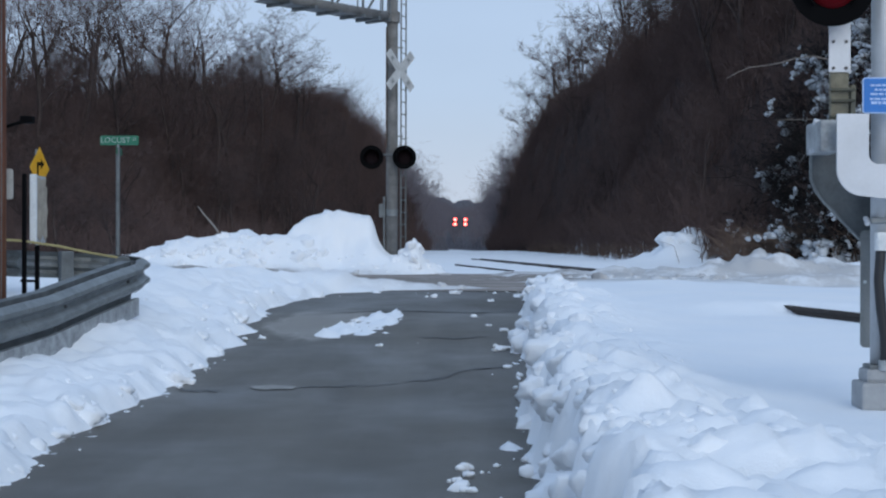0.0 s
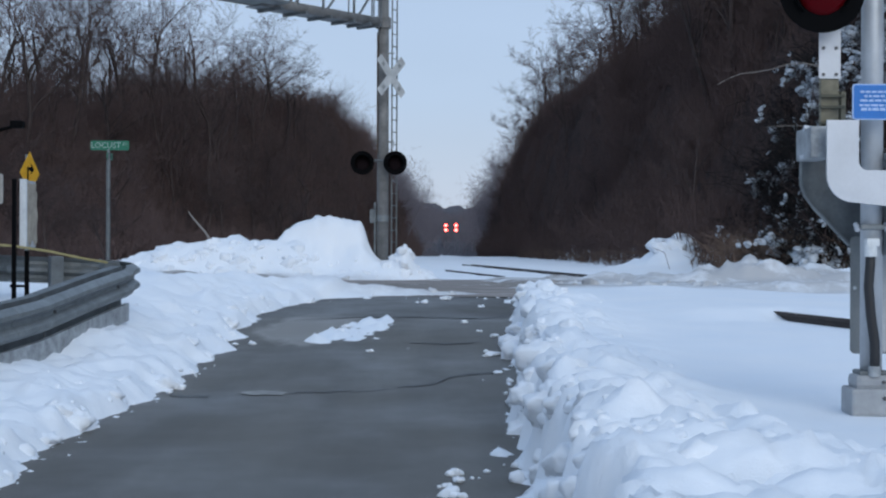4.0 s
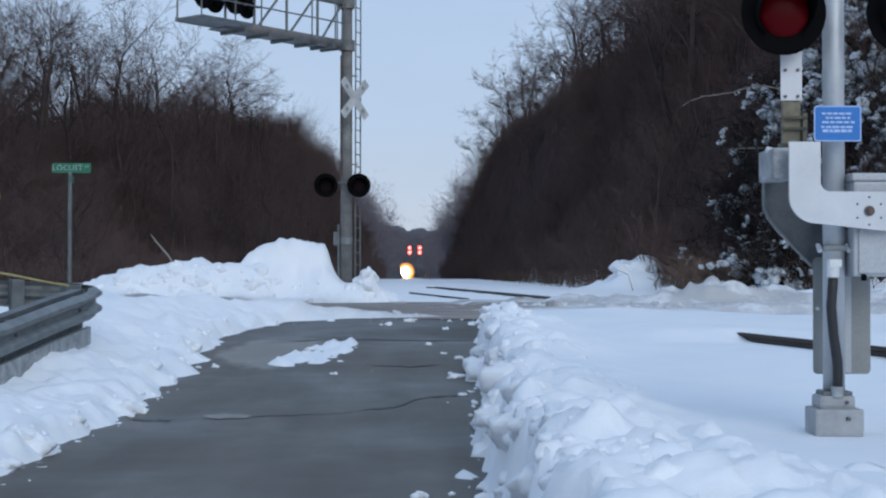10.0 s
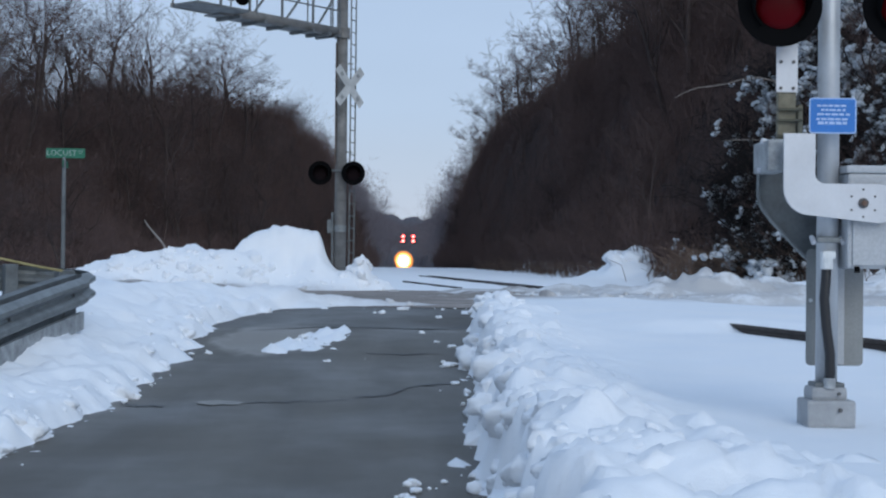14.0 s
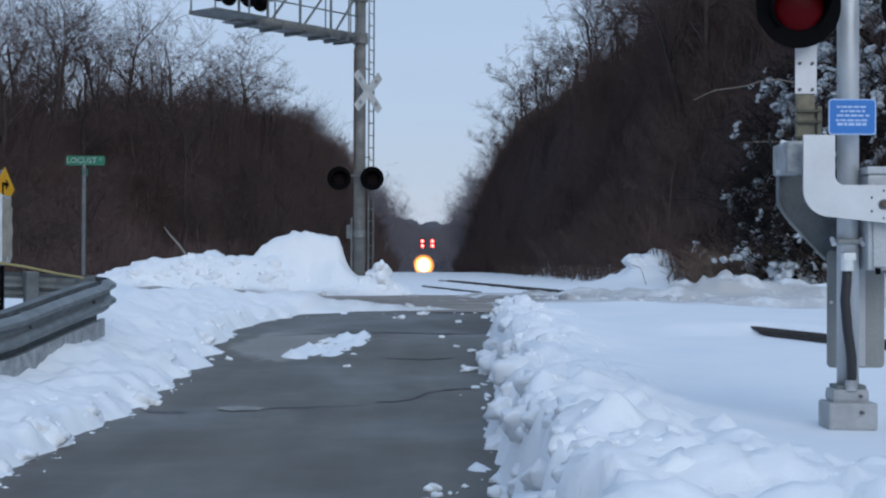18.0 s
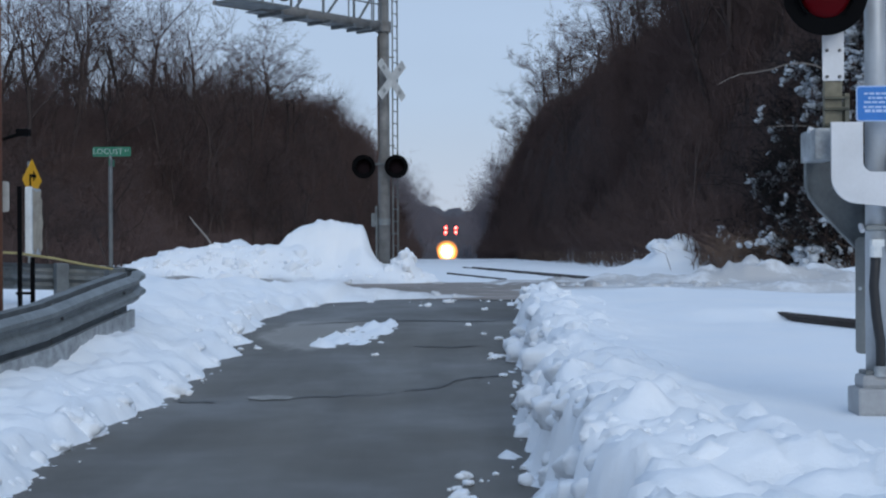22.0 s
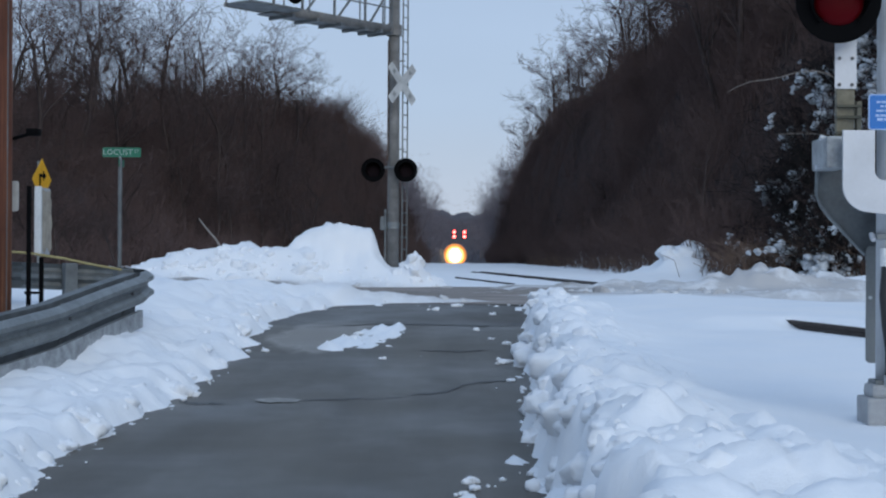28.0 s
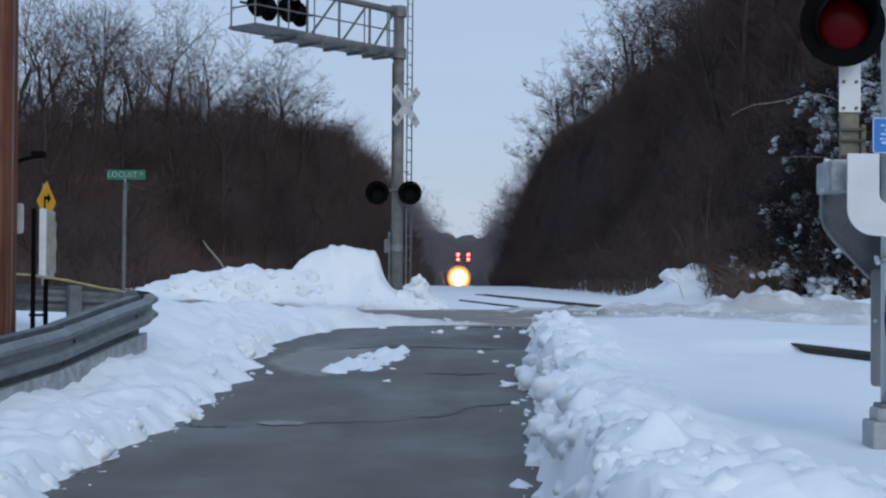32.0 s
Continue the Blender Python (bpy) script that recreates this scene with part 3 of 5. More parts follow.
    h = h + step(1.15, 0.35, pd) * (0.075 + 0.07 * fbm(x * 2.0, y * 1.0, 83, 4) + 0.13 * puff(x * 4.0, y * 2.4, 271))
    # wooded slopes
    base_r, base_l = foot_right(y), foot_left(y)
    wide_r = np.interp(y, (45, 80, 130, 180), (12, 9.5, 6, 4))
    wide_l = np.interp(y, (48, 80, 120, 145, 300, 400), (13, 12, 6, 3, 3.5, 1.6))
    rr = off - base_r + 0.8 * fbm(y * 0.09, y * 0, 91, 3)
    ll = -off - base_l + 0.8 * fbm(y * 0.09, y * 0, 93, 3)
    wob = 1 + 0.22 * fbm(x * 0.07, y * 0.06, 95, 3) + 0.10 * fbm(x * 0.35, y * 0.12, 96, 3)
    h = h + 0.85 * np.exp(-(((x - 8.55) / np.where(x < 8.55, 1.7, 0.45)) ** 2 + ((y - 55) / 2.2) ** 2)) * (1 + 1.2 * lump_b + 0.5 * fbm(x * 1.2, y * 0.8, 85, 3))
    h = h + step(0, wide_r, rr) * np.interp(y, (45, 80, 130, 160, 200, 300, 400), (12.0, 13.5, 14.0, 13.5, 11.5, 6.0, 4.0)) * wob * step(25, 45, y) + step(-0.2, 2.2, rr) * 0.5 * step(25, 45, y)
    h = h + step(0, wide_l, ll) * np.interp(y, (48, 70, 100, 140, 180, 250, 400), (3.5, 5.2, 7.6, 12.6, 13.0, 7.4, 4.2)) * wob * step(34, 52, y)
    h = h + (31 + 13 * step(-14, -54, x)) * step(560, 1300, y) * (1 + 0.4 * fbm(x * 0.02, y * 0.01, 97, 3) + 0.16 * fbm(x * 0.11, y * 0.01, 99, 3)) - line_drop(y)
    return h, np.maximum(np.where(y > 30, rr, -9), np.where(y > 44, ll, -9))


def spaced(stops):
    out = [np.arange(a, b, s) for a, b, s in stops]
    return np.concatenate(out + [np.array([stops[-1][1]])])


def make_ground():
    xs = spaced([(-1600, -400, 120), (-400, -100, 20), (-100, -24, 2.0), (-24, -8, 0.3), (-8, -3.8, 0.10), (-3.8, 3.8, 0.055), (3.8, 8, 0.11),
                 (8, 24, 0.3), (24, 100, 2.0), (100, 400, 20), (400, 1600, 120)])
    ys = spaced([(-60, 4, 2.0), (4, 16, 0.06), (16, 27, 0.10), (27, 40, 0.13), (40, 60, 0.5), (60, 200, 2.0), (200, 620, 8), (620, 1600, 60)])
    X, Y = np.meshgrid(xs, ys)
    Z, wood = ground_z(X.ravel(), Y.ravel())
    n, mrow = len(xs), len(ys)
    co = np.stack([X.ravel(), Y.ravel(), Z], 1)
    me = bpy.data.meshes.new("ground")
    me.vertices.add(len(co))
    me.vertices.foreach_set("co", co.ravel())
    idx = np.arange(n * mrow).reshape(mrow, n)
    quads = np.stack([idx[:-1, :-1], idx[:-1, 1:], idx[1:, 1:], idx[1:, :-1]], -1).reshape(-1, 4)
    q = len(quads)
    me.loops.add(4 * q)
    me.loops.foreach_set("vertex_index", quads.ravel())
    me.polygons.add(q)
    me.polygons.foreach_set("loop_start", np.arange(q) * 4)
    mid_y = Y.ravel()[quads].mean(1)
    slope = wood[quads].mean(1) > np.where(mid_y > 100, -0.3, 1.1)
    # slopes past 235 m take the litter with haze in its colour
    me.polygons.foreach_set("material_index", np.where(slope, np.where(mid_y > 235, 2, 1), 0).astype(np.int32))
    me.polygons.foreach_set("use_smooth", np.ones(q, bool))
    me.update(calc_edges=True)
    me.materials.append(SNOW)
    me.materials.append(LITTER)
    me.materials.append(HAZED_LITTER)
    return tagged(new("ground", me), "snow-covered ground rising to brown wooded slopes", "ground", kind="structure")


def zat(x, y):
    return float(ground_z(np.array([float(x)]), np.array([float(y)]))[0][0])


def make_roads():
    bm = bmesh.new()
    ys = [-60, -30, -10, 0] + [4 + 0.5 * k for k in range(47)]
    rows = []
    for y in ys:
        rows.append([bm.verts.new((x, y, float(road_z(np.array(float(y)))) - 0.012 * abs(x + 1.0) ** 1.5 * 0.3)) for x in np.linspace(-4.6, 3.0, 20)])
    for r0, r1 in zip(rows, rows[1:]):
        for a in range(19):
            bm.faces.new((r0[a], r0[a + 1], r1[a + 1], r1[a]))
    road = new("road", finish("road", bm, ASPHALT, True))
    tagged(road, "plowed grey asphalt road between snow banks", "road", kind="structure")
    bm = bmesh.new()
    rows = []
    for x in np.linspace(-70, 70, 141):
        rows.append([bm.verts.new((x, y, float(road_z(np.array(y))) + 0.006)) for y in (25.2, 26.2, 27, 28, 30.5, 33, 35)])
    for r0, r1 in zip(rows, rows[1:]):
        for a in range(6):
            bm.faces.new((r0[a], r1[a], r1[a + 1], r0[a + 1]))
    st = new("road_cross", finish("road_cross", bm, SLUSH, True))
    tagged(st, "brown slushy street across the railway line", "road", kind="structure")
    # sealed cracks and a patch
    rng = random.Random(5)
    for pts, wid in ((((-2.7, 13.3), (-2.45, 13.22), (-2.2, 13.25)), 0.03), (((-1.55, 13.5), (-1.2, 13.55), (-0.95, 13.65)), 0.03), (((-0.55, 13.9), (-0.25, 14.1), (0.0, 14.8), (0.5, 15.1)), 0.05),
                     (((-0.6, 17.8), (-0.1, 17.7), (0.3, 17.9)), 0.05), (((-1.0, 13.5), (-0.6, 13.8)), 0.02), (((-2.3, 20.6), (-1.2, 21.2), (0.2, 21.0), (0.8, 21.2)), 0.06)):
        dense = []
        for (x0, y0), (x1, y1) in zip(pts, pts[1:]):
            for k in range(7):
                t = k / 7
                dense.append((x0 + (x1 - x0) * t + rng.uniform(-0.02, 0.02), y0 + (y1 - y0) * t + rng.uniform(-0.05, 0.05)))
        bm = bmesh.new()
        prev = None
        for k, (x, y) in enumerate(dense):
            w = wid * (0.3 + rng.random()) * math.sin(math.pi * (k + 0.5) / len(dense)) ** 0.4 * 2.2
            z = float(road_z(np.array(y + 0.0))) + 0.004
            a, b = bm.verts.new((x, y - w / 2, z)), bm.verts.new((x, y + w / 2, z + 0.002))
            if prev:
                bm.faces.new((prev[0], a, b, prev[1]))
            prev = (a, b)
        part("crack", bm, CRACK, road, "dark sealed crack")
    bm = bmesh.new()
    ring = []
    for k in range(18):
        a = 2 * math.pi * k / 18
        x, y = -1.80 + 0.23 * math.cos(a) * rng.uniform(0.8, 1.15), 13.45 + 0.16 * math.sin(a) * rng.uniform(0.7, 1.2)
        ring.append(bm.verts.new((x, y, float(road_z(np.array(y))) + 0.006)))
    bm.faces.new(ring)
    part("patch", bm, PATCH, road, "pale worn patch in the asphalt")
    return road


def make_rails():
    prof = [(-0.07, 0), (0.07, 0), (0.07, 0.02), (0.012, 0.04), (0.012, 0.12), (0.036, 0.135), (0.036, 0.172), (-0.036, 0.172), (-0.036, 0.135), (-0.012, 0.12), (-0.012, 0.04), (-0.07, 0.02)]
    lines = [(lambda y, o=o: float(track_x(y)) + o, 8.0, 26.0) for o in (0.0, 1.4)]
    lines += [(lambda y, k=k: float(far_rails(y)[k]), y0, y1) for k, y0, y1 in ((0, 38.0, 49.0), (1, 34.5, 66.0), (2, 35.0, 66.0))]
    for across, y0, y1 in lines:
        pts = [(across(y), float(y), CROSS_Z - 0.135) for y in np.arange(y0, y1, 1.5)]
        ob = new("rail", finish("rail", sweep(pts, prof), RAILSTEEL))
        tagged(ob, "rusty steel running rail half buried in snow", "rail", "rails of the railway line", "structure")


# ---------- signals ----------
def flasher(parent, m, lit=True, r=0.254, name="flasher"):
    """Round black backboard with hood and red lens; it faces -y."""
    bm = rod((0, 0.012, 0), (0, 0, 0), r, r, 40)
    bmesh.ops.bevel(bm, geom=[e for e in bm.edges if len(e.link_faces) == 2 and e.calc_face_angle(0) > 1], offset=0.004, segments=1, affect="EDGES")
    rim = part("backboard", bm, BLACK, parent, "flat black round backboard", m=m)
    h = bmesh.new()
    k = r / 0.254
    seg = 28
    rings = []
    for rr, top in ((0.172 * k, 0), (0.165 * k, 0)):
        ring = []
        for s in range(seg + 1):
            a = radians(-50 + 280 * s / seg)
            depth = 0.30 * k * max(0.12, 0.35 + 0.65 * math.sin(a))
            x, z = rr * math.cos(a), rr * math.sin(a)
            ring.append((h.verts.new((x, 0, z)), h.verts.new((x, -depth, z))))
        rings.append(ring)
    for s in range(seg):
        for ring in rings:
            h.faces.new((ring[s][0], ring[s + 1][0], ring[s + 1][1], ring[s][1]))
        h.faces.new((rings[0][s][1], rings[0][s + 1][1], rings[1][s + 1][1], rings[1][s][1]))
    part("hood", h, BLACK, rim, "black visor hood")
    ln = bmesh.new()
    bmesh.ops.create_uvsphere(ln, u_segments=28, v_segments=10, radius=0.15 * k)
    bmesh.ops.delete(ln, geom=[v for v in ln.verts if v.co.z < -0.001], context="VERTS")
    bmesh.ops.transform(ln, matrix=Matrix.Rotation(radians(90), 4, "X") @ Matrix.Diagonal((1, 1, 0.28, 1)), verts=ln.verts)
    part("lens", ln, REDLENS if lit else DARKLENS, rim, "unlit dark red lens", True, pose(0, -0.004, 0))
    hs = rod((0, 0.012, 0), (0, 0.16, 0), 0.15 * k, 0.10 * k, 20)
    part("lamp_housing", hs, BLACK, rim, "black lamp housing")
    return rim


def bolts(parent, places, r=0.011, y=-0.006):
    for x, z in places:
        bm = rod((0, 0, 0), (0, y, 0), r, r * 0.9, 6)
        part("bolt", bm, BOLT, parent, m=pose(x, 0, z))


def near_signal():
    px, py, pz = 2.626, 9.2, 0.47
    t = thing("crossing_signal", pose(px, py, pz), "grey railway crossing signal post with raised gate mechanism in snow", "crossing signal")
    # cast base
    bm = box((0.31, 0.27, 0.175), (0, 0, 0.072), 0.02)
    base = part("base", bm, CONCRETE, t, "worn grey cast base")
    part("base_collar", box((0.235, 0.215, 0.10), (-0.005, 0, 0.195), 0.035), CONCRETE, t, "stepped upper casting of the base")
    part("base_lip", box((0.19, 0.175, 0.03), (0, 0, 0.252), 0.01), GALV_DULL, t)
    part("set_screw", rod((0.05, -0.135, 0.10), (0.05, -0.155, 0.10), 0.014, seg=6), BOLT, t)
    part("set_screw", rod((0.05, -0.10, 0.20), (0.05, -0.122, 0.20), 0.012, seg=6), BOLT, t)
    part("post", rod((0, 0, 0.2), (0, 0, 4.3), 0.0685, seg=28), POSTALU, t, "round weathered aluminium post", True)
    # hose
    bm = tube([(-0.005, -0.085, 0.255), (0.0, -0.092, 0.33), (-0.004, -0.095, 0.45), (-0.03, -0.098, 0.62), (-0.045, -0.098, 0.80), (-0.035, -0.096, 0.92), (-0.03, -0.09, 1.0)], 0.031, 12)
    part("hose", bm, RUBBER, t, "black rubber cable hose", True)
    part("hose_clamp", rod((-0.004, -0.085, 0.235), (-0.003, -0.087, 0.30), 0.040, seg=14), ALU_WORN, t)
    part("hose_fitting", rod((-0.03, -0.09, 0.985), (-0.03, -0.09, 1.06), 0.040, seg=12), WHITE, t, "white hose fitting")
    part("hose_elbow", box((0.085, 0.07, 0.05), (-0.02, -0.085, 1.075), 0.012), WHITE, t)
    # clamp round the post under the gate mechanism
    part("post_clamp", box((0.18, 0.17, 0.035), (0, 0, 1.17), 0.01), GALV, t)
    for sx in (-0.115, 0.07):
        part("clamp_bolt", rod((sx, -0.10, 1.15), (sx, -0.05, 1.19), 0.016, seg=6), ALU, t)
    # flat panel behind the post
    bm = slab(round_rect(0.375, 0.76, 0.03), 0.006)
    part("back_panel", bm, GREY_PAINT, t, "flat grey metal panel behind the post", m=pose(0.115, 0.22, 0.735))
    part("panel_strap", box((0.045, 0.02, 0.74), (0.15, 0.21, 0.735), 0.004), GREY_BOX, t)
    part("panel_rivet", rod((-0.045, 0.219, 0.78), (-0.045, 0.212, 0.78), 0.012, seg=8), WHITE, t)
    # gate mechanism cabinet
    cab = part("mechanism_box", box((0.34, 0.42, 0.60), (0.25, 0.05, 1.29), 0.018), GREY_BOX, t, "light grey gate mechanism cabinet")
    part("cabinet_lid", box((0.36, 0.44, 0.05), (0.25, 0.05, 1.615), 0.012), GREY_BOX, cab)
    part("cabinet_door", box((0.25, 0.012, 0.28), (0.235, -0.167, 1.15), 0.006), GREY_BOX, cab)
    part("hinge_bar", box((0.02, 0.025, 0.50), (0.385, -0.172, 1.30), 0.004), ALU, cab)
    part("latch", box((0.03, 0.03, 0.04), (0.14, -0.17, 0.985), 0.006), BLACK, cab)
    part("latch", box((0.03, 0.03, 0.04), (0.34, -0.17, 0.985), 0.006), BLACK, cab)
    # near counterweight arm: an elbow plate
    def elbow(x0, x1, top, inner, bottom, xe, ri, ro):
        pts = [(x0, top), (x0, bottom + ro)]
        for k in range(1, 9):
            a = radians(180 + 90 * k / 8)
            pts.append((x0 + ro + ro * math.cos(a), bottom + ro + ro * math.sin(a)))
        pts += [(xe - 0.10, bottom - 0.045)]
        zc, rc = (inner + bottom - 0.045) / 2, (inner - bottom + 0.045) / 2
        for k in range(1, 10):
            a = radians(-90 + 180 * k / 10)
            pts.append((xe - 0.10 + rc * math.cos(a), zc + rc * math.sin(a)))
        pts += [(xe - 0.10, inner)]
        for k in range(9):
            a = radians(270 - 90 * k / 8)
            pts.append((x1 + ri + ri * math.cos(a), inner + ri + ri * math.sin(a)))
        pts.append((x1, top))
        return pts
    zb = -pz
    bm = slab(elbow(2.278 - px, 2.474 - px, 2.297 + zb, 1.988 + zb, 1.79 + zb, 2.97 - px, 0.06, 0.17), 0.02)
    near = part("counterweight_arm", bm, ALU, t, "pale aluminium elbow-shaped counterweight arm", m=pose(0, -0.255, 0))
    part("pivot_washer", rod((0, 0, 0), (0, -0.012, 0), 0.032, seg=18), BOLT, near, m=pose(2.775 - px, 0, 1.868 + zb))
    part("pivot_bolt", rod((0, -0.008, 0), (0, -0.03, 0), 0.018, seg=6), RUSTY, near, m=pose(2.775 - px, 0, 1.868 + zb))
    bolts(near, [(2.775 - px + 0.085 * math.cos(radians(a)), 1.868 + zb + 0.085 * math.sin(radians(a))) for a in (30, 90, 150, 210, 270, 330)], 0.008, -0.004)
    # far counterweight arm, set back on the other side of the cabinet
    far_pts = [(-0.375, 1.80), (-0.375, 1.45), (-0.35, 1.38), (-0.29, 1.30), (-0.06, 1.06), (0.0, 1.0), (0.20, 1.10), (0.45, 1.15), (0.45, 1.45), (-0.10, 1.45), (-0.19, 1.50), (-0.19, 1.80)]
    bm = slab(far_pts, 0.02)
    part("counterweight_arm", bm, GALV_DULL, t, "dull grey rear counterweight arm", m=pose(0, 0.33, 0))
    part("arm_flange", tube([(-0.375, 0.30, 1.80), (-0.375, 0.30, 1.45), (-0.35, 0.30, 1.38), (-0.29, 0.30, 1.30), (-0.06, 0.30, 1.06)], 0.012, 6), GALV, t)
    # counterweight blocks between the arms
    part("counterweight", box((0.15, 0.40, 0.20), (-0.345, 0.06, 1.70), 0.015), ALU_WORN, t, "weathered counterweight block")
    part("tie_rod", rod((-0.445, 0.05, 1.615), (-0.28, 0.05, 1.625), 0.014, seg=8), ALU, t)
    part("tie_rod", rod((-0.43, 0.0, 1.80), (-0.39, 0.0, 1.79), 0.02, seg=8), ALU, t)
    # raised gate arm with its splice plate
    arm = part("gate_arm", box((0.115, 0.05, 2.3), (-0.268, 0.02, 2.95), 0.006), ARMWOOD, t, "weathered wooden gate arm standing upright")
    part("arm_bracket", box((0.03, 0.06, 0.26), (-0.185, 0.01, 1.90), 0.004), ARMWOOD, t)
    for zz in (1.83, 1.93, 2.0):
        part("arm_bracket_bar", box((0.15, 0.05, 0.018), (-0.255, -0.015, zz), 0.003), OLIVE, t)
    pl = part("splice_plate", slab(round_rect(0.136, 0.62, 0.006, 1), 0.008), ALU, t, "bright aluminium splice plate with bolts", m=pose(-0.273, -0.02, 2.42))
    bolts(pl, [(sx, sz) for sx in (-0.04, 0.04) for sz in (-0.285, -0.118, 0.10, 0.27)], 0.012, -0.012)
    # emergency notice
    sg = part("notice_sign", slab(round_rect(0.297, 0.223, 0.018), 0.003), PALEBLUE, t, "blue enamel notice with pale border and illegible small print", m=pose(-0.03, -0.20, 1.945))
    part("notice_field", slab(round_rect(0.281, 0.207, 0.014), 0.002), BLUE, sg, m=pose(0, -0.002, 0))
    rng = random.Random(3)
    for row, (zz, wd) in enumerate(((0.062, 0.20), (0.035, 0.15), (0.008, 0.20), (-0.022, 0.21), (-0.046, 0.19))):
        x = -wd / 2
        while x < wd / 2 - 0.012:
            w = rng.uniform(0.018, 0.045)
            part("print_bar", box((min(w, wd / 2 - x), 0.001, 0.013 if row < 4 else 0.018), (x + w / 2, -0.004, zz)), PALEBLUE, sg)
            x += w + 0.007
    part("sign_band", box((0.03, 0.12, 0.012), (-0.01, -0.13, 1.945)), GALV, t)
    # lamp cross-arm
    part("cross_arm", rod((-0.40, -0.02, 2.95), (0.42, -0.02, 2.95), 0.03, seg=14), GALV, t, "", True)
    part("arm_crossing", box((0.17, 0.18, 0.14), (0, 0, 2.95), 0.02), GALV, t)
    for cx in (-0.376, 0.405):
        flasher(t, pose(cx, -0.24, 2.632, 0, 0, 0), r=0.266)
        part("lamp_hanger", rod((cx, -0.06, 2.64), (cx, -0.02, 2.95), 0.022, seg=10), BLACK, t)
    return t


def far_signal():
    px, py = -1.85, 36.0
    g = 0.72
    t = thing("cantilever_signal", pose(px, py, g), "grey cantilever railway crossing signal with crossbuck and dark lamps", "crossing signal")
    part("mast", rod((0, 0, -0.1), (0, 0, 7.45), 0.15, 0.135, 24), MASTPAINT, t, "tall weathered grey steel mast", True)
    part("mast_cap", rod((0, 0, 7.45), (0, 0, 7.55), 0.15, 0.10, 20), MASTPAINT, t)
    part("rust_stain", box((0.02, 0.14, 3.0), (-0.145, -0.03, 4.6), 0.006), RUSTY, t, "rusty conduit on the mast")
    part("conduit", rod((-0.19, -0.05, 0.6), (-0.19, -0.05, 1.9), 0.03), GALV_DULL, t)
    part("junction_box", box((0.12, 0.12, 0.34), (-0.26, 0.0, 1.55), 0.015), GALV_DULL, t)
    part("mast_band", rod((0, 0, 1.42), (0, 0, 1.58), 0.156, seg=20), GALV, t)
    # ladder
    lx, ly = 0.25, 0.10
    for dx, dy in ((-0.03, -0.10), (0.08, 0.16)):
        part("ladder_rail", box((0.035, 0.045, 7.6), (lx + dx, ly + dy, 4.2), 0.006), GALV_DULL, t)
    for k in range(25):
        z = 0.6 + 0.305 * k
        part("rung", rod((lx - 0.03, ly - 0.10, z), (lx + 0.08, ly + 0.16, z), 0.014, seg=6), GALV_DULL, t)
    for z in (1.2, 3.4, 5.6):
        part("ladder_bracket", box((0.20, 0.03, 0.03), (0.17, 0.02, z)), GALV_DULL, t)
    # crossbuck that faces the street
    turn = 50.0
    cb = thing("crossbuck", pose(0.22, -0.30, 5.0, 0, 0, turn), "", "")
    cb.parent = t
    for a in (45, -45):
        bm = slab(round_rect(1.24, 0.23, 0.02, 2), 0.006)
        bmesh.ops.rotate(bm, cent=(0, 0, 0), matrix=Matrix.Rotation(radians(a), 3, "Y"), verts=bm.verts)
        bl = part("blade", bm, DIRTY_WHITE, cb, "grimy white crossbuck blade", m=pose(0, 0.008 if a > 0 else 0, 0))
    for k, (s, a) in enumerate(((0.40, 45), (-0.40, 45), (0.40, -45), (-0.40, -45))):
        bm = box((0.10, 0.002, 0.10), (s, -0.003 if a < 0 else 0.005, 0))
        bmesh.ops.rotate(bm, cent=(0, 0, 0), matrix=Matrix.Rotation(radians(a), 3, "Y"), verts=bm.verts)
        part("print_bar", bm, GREY_PAINT, cb)
    # lower lamps
    part("cross_arm", rod((-0.52, -0.16, 2.93), (0.34, -0.16, 2.93), 0.03, seg=10), GALV_DULL, t)
    for cx in (-0.49, 0.32):
        flasher(t, pose(cx, -0.32, 2.86, 0, 0, 8), False, r=0.295)
    # cantilever arm
    ax, ay = -0.642, -0.767
    L = 5.2

    def along(s, z, side=0.0):
        return (ax * s + ay * side * -1, ay * s + ax * side, z)
    zl, zu = 6.35, 7.40
    rot = Matrix.Rotation(math.atan2(ay, ax), 4, "Z")
    part("lower_chord", rod(along(0.05, zl), along(L - 1.1, zl + 0.02), 0.125, 0.105, 16), MASTPAINT, t, "", True)
    part("upper_chord", rod(along(0.05, zu), along(L - 1.1, zu + 0.02), 0.085, 0.075, 16), MASTPAINT, t, "", True)
    for z in (zl, zu):
        part("chord_collar", rod((0, 0, z - 0.13), (0, 0, z + 0.13), 0.19, seg=20), MASTPAINT, t)
        part("chord_flange", rod(along(0.18, z), along(0.24, z), 0.14, seg=16), MASTPAINT, t)
    for s in (0.35, 1.05, 2.10, 3.15, 4.05):
        part("truss_post", rod(along(s, zl), along(s, zu), 0.032 if s > 0.5 else 0.018, seg=8), GALV_DULL, t)
    for s0, s1 in ((0.95, 0.15), (2.05, 1.15), (3.10, 2.2)):
        part("truss_brace", rod(along(s0, zl), along(s1, zu), 0.030, seg=8), GALV_DULL, t)
    # walkway brackets, grating and handrail
    for s in (0.35, 0.70, 1.25, 2.05, 2.85, 3.65):
        part("walkway_bracket", box((0.09, 0.80, 0.07), along(s, zl - 0.115, -0.16), 0.006, turn=rot), GALV_DULL, t)
    for k in range(4):
        part("grating", box((0.93, 0.46, 0.03), along(0.75 + 0.95 * k, zl - 0.065, -0.32), 0.004, turn=rot), GALV_DULL, t)
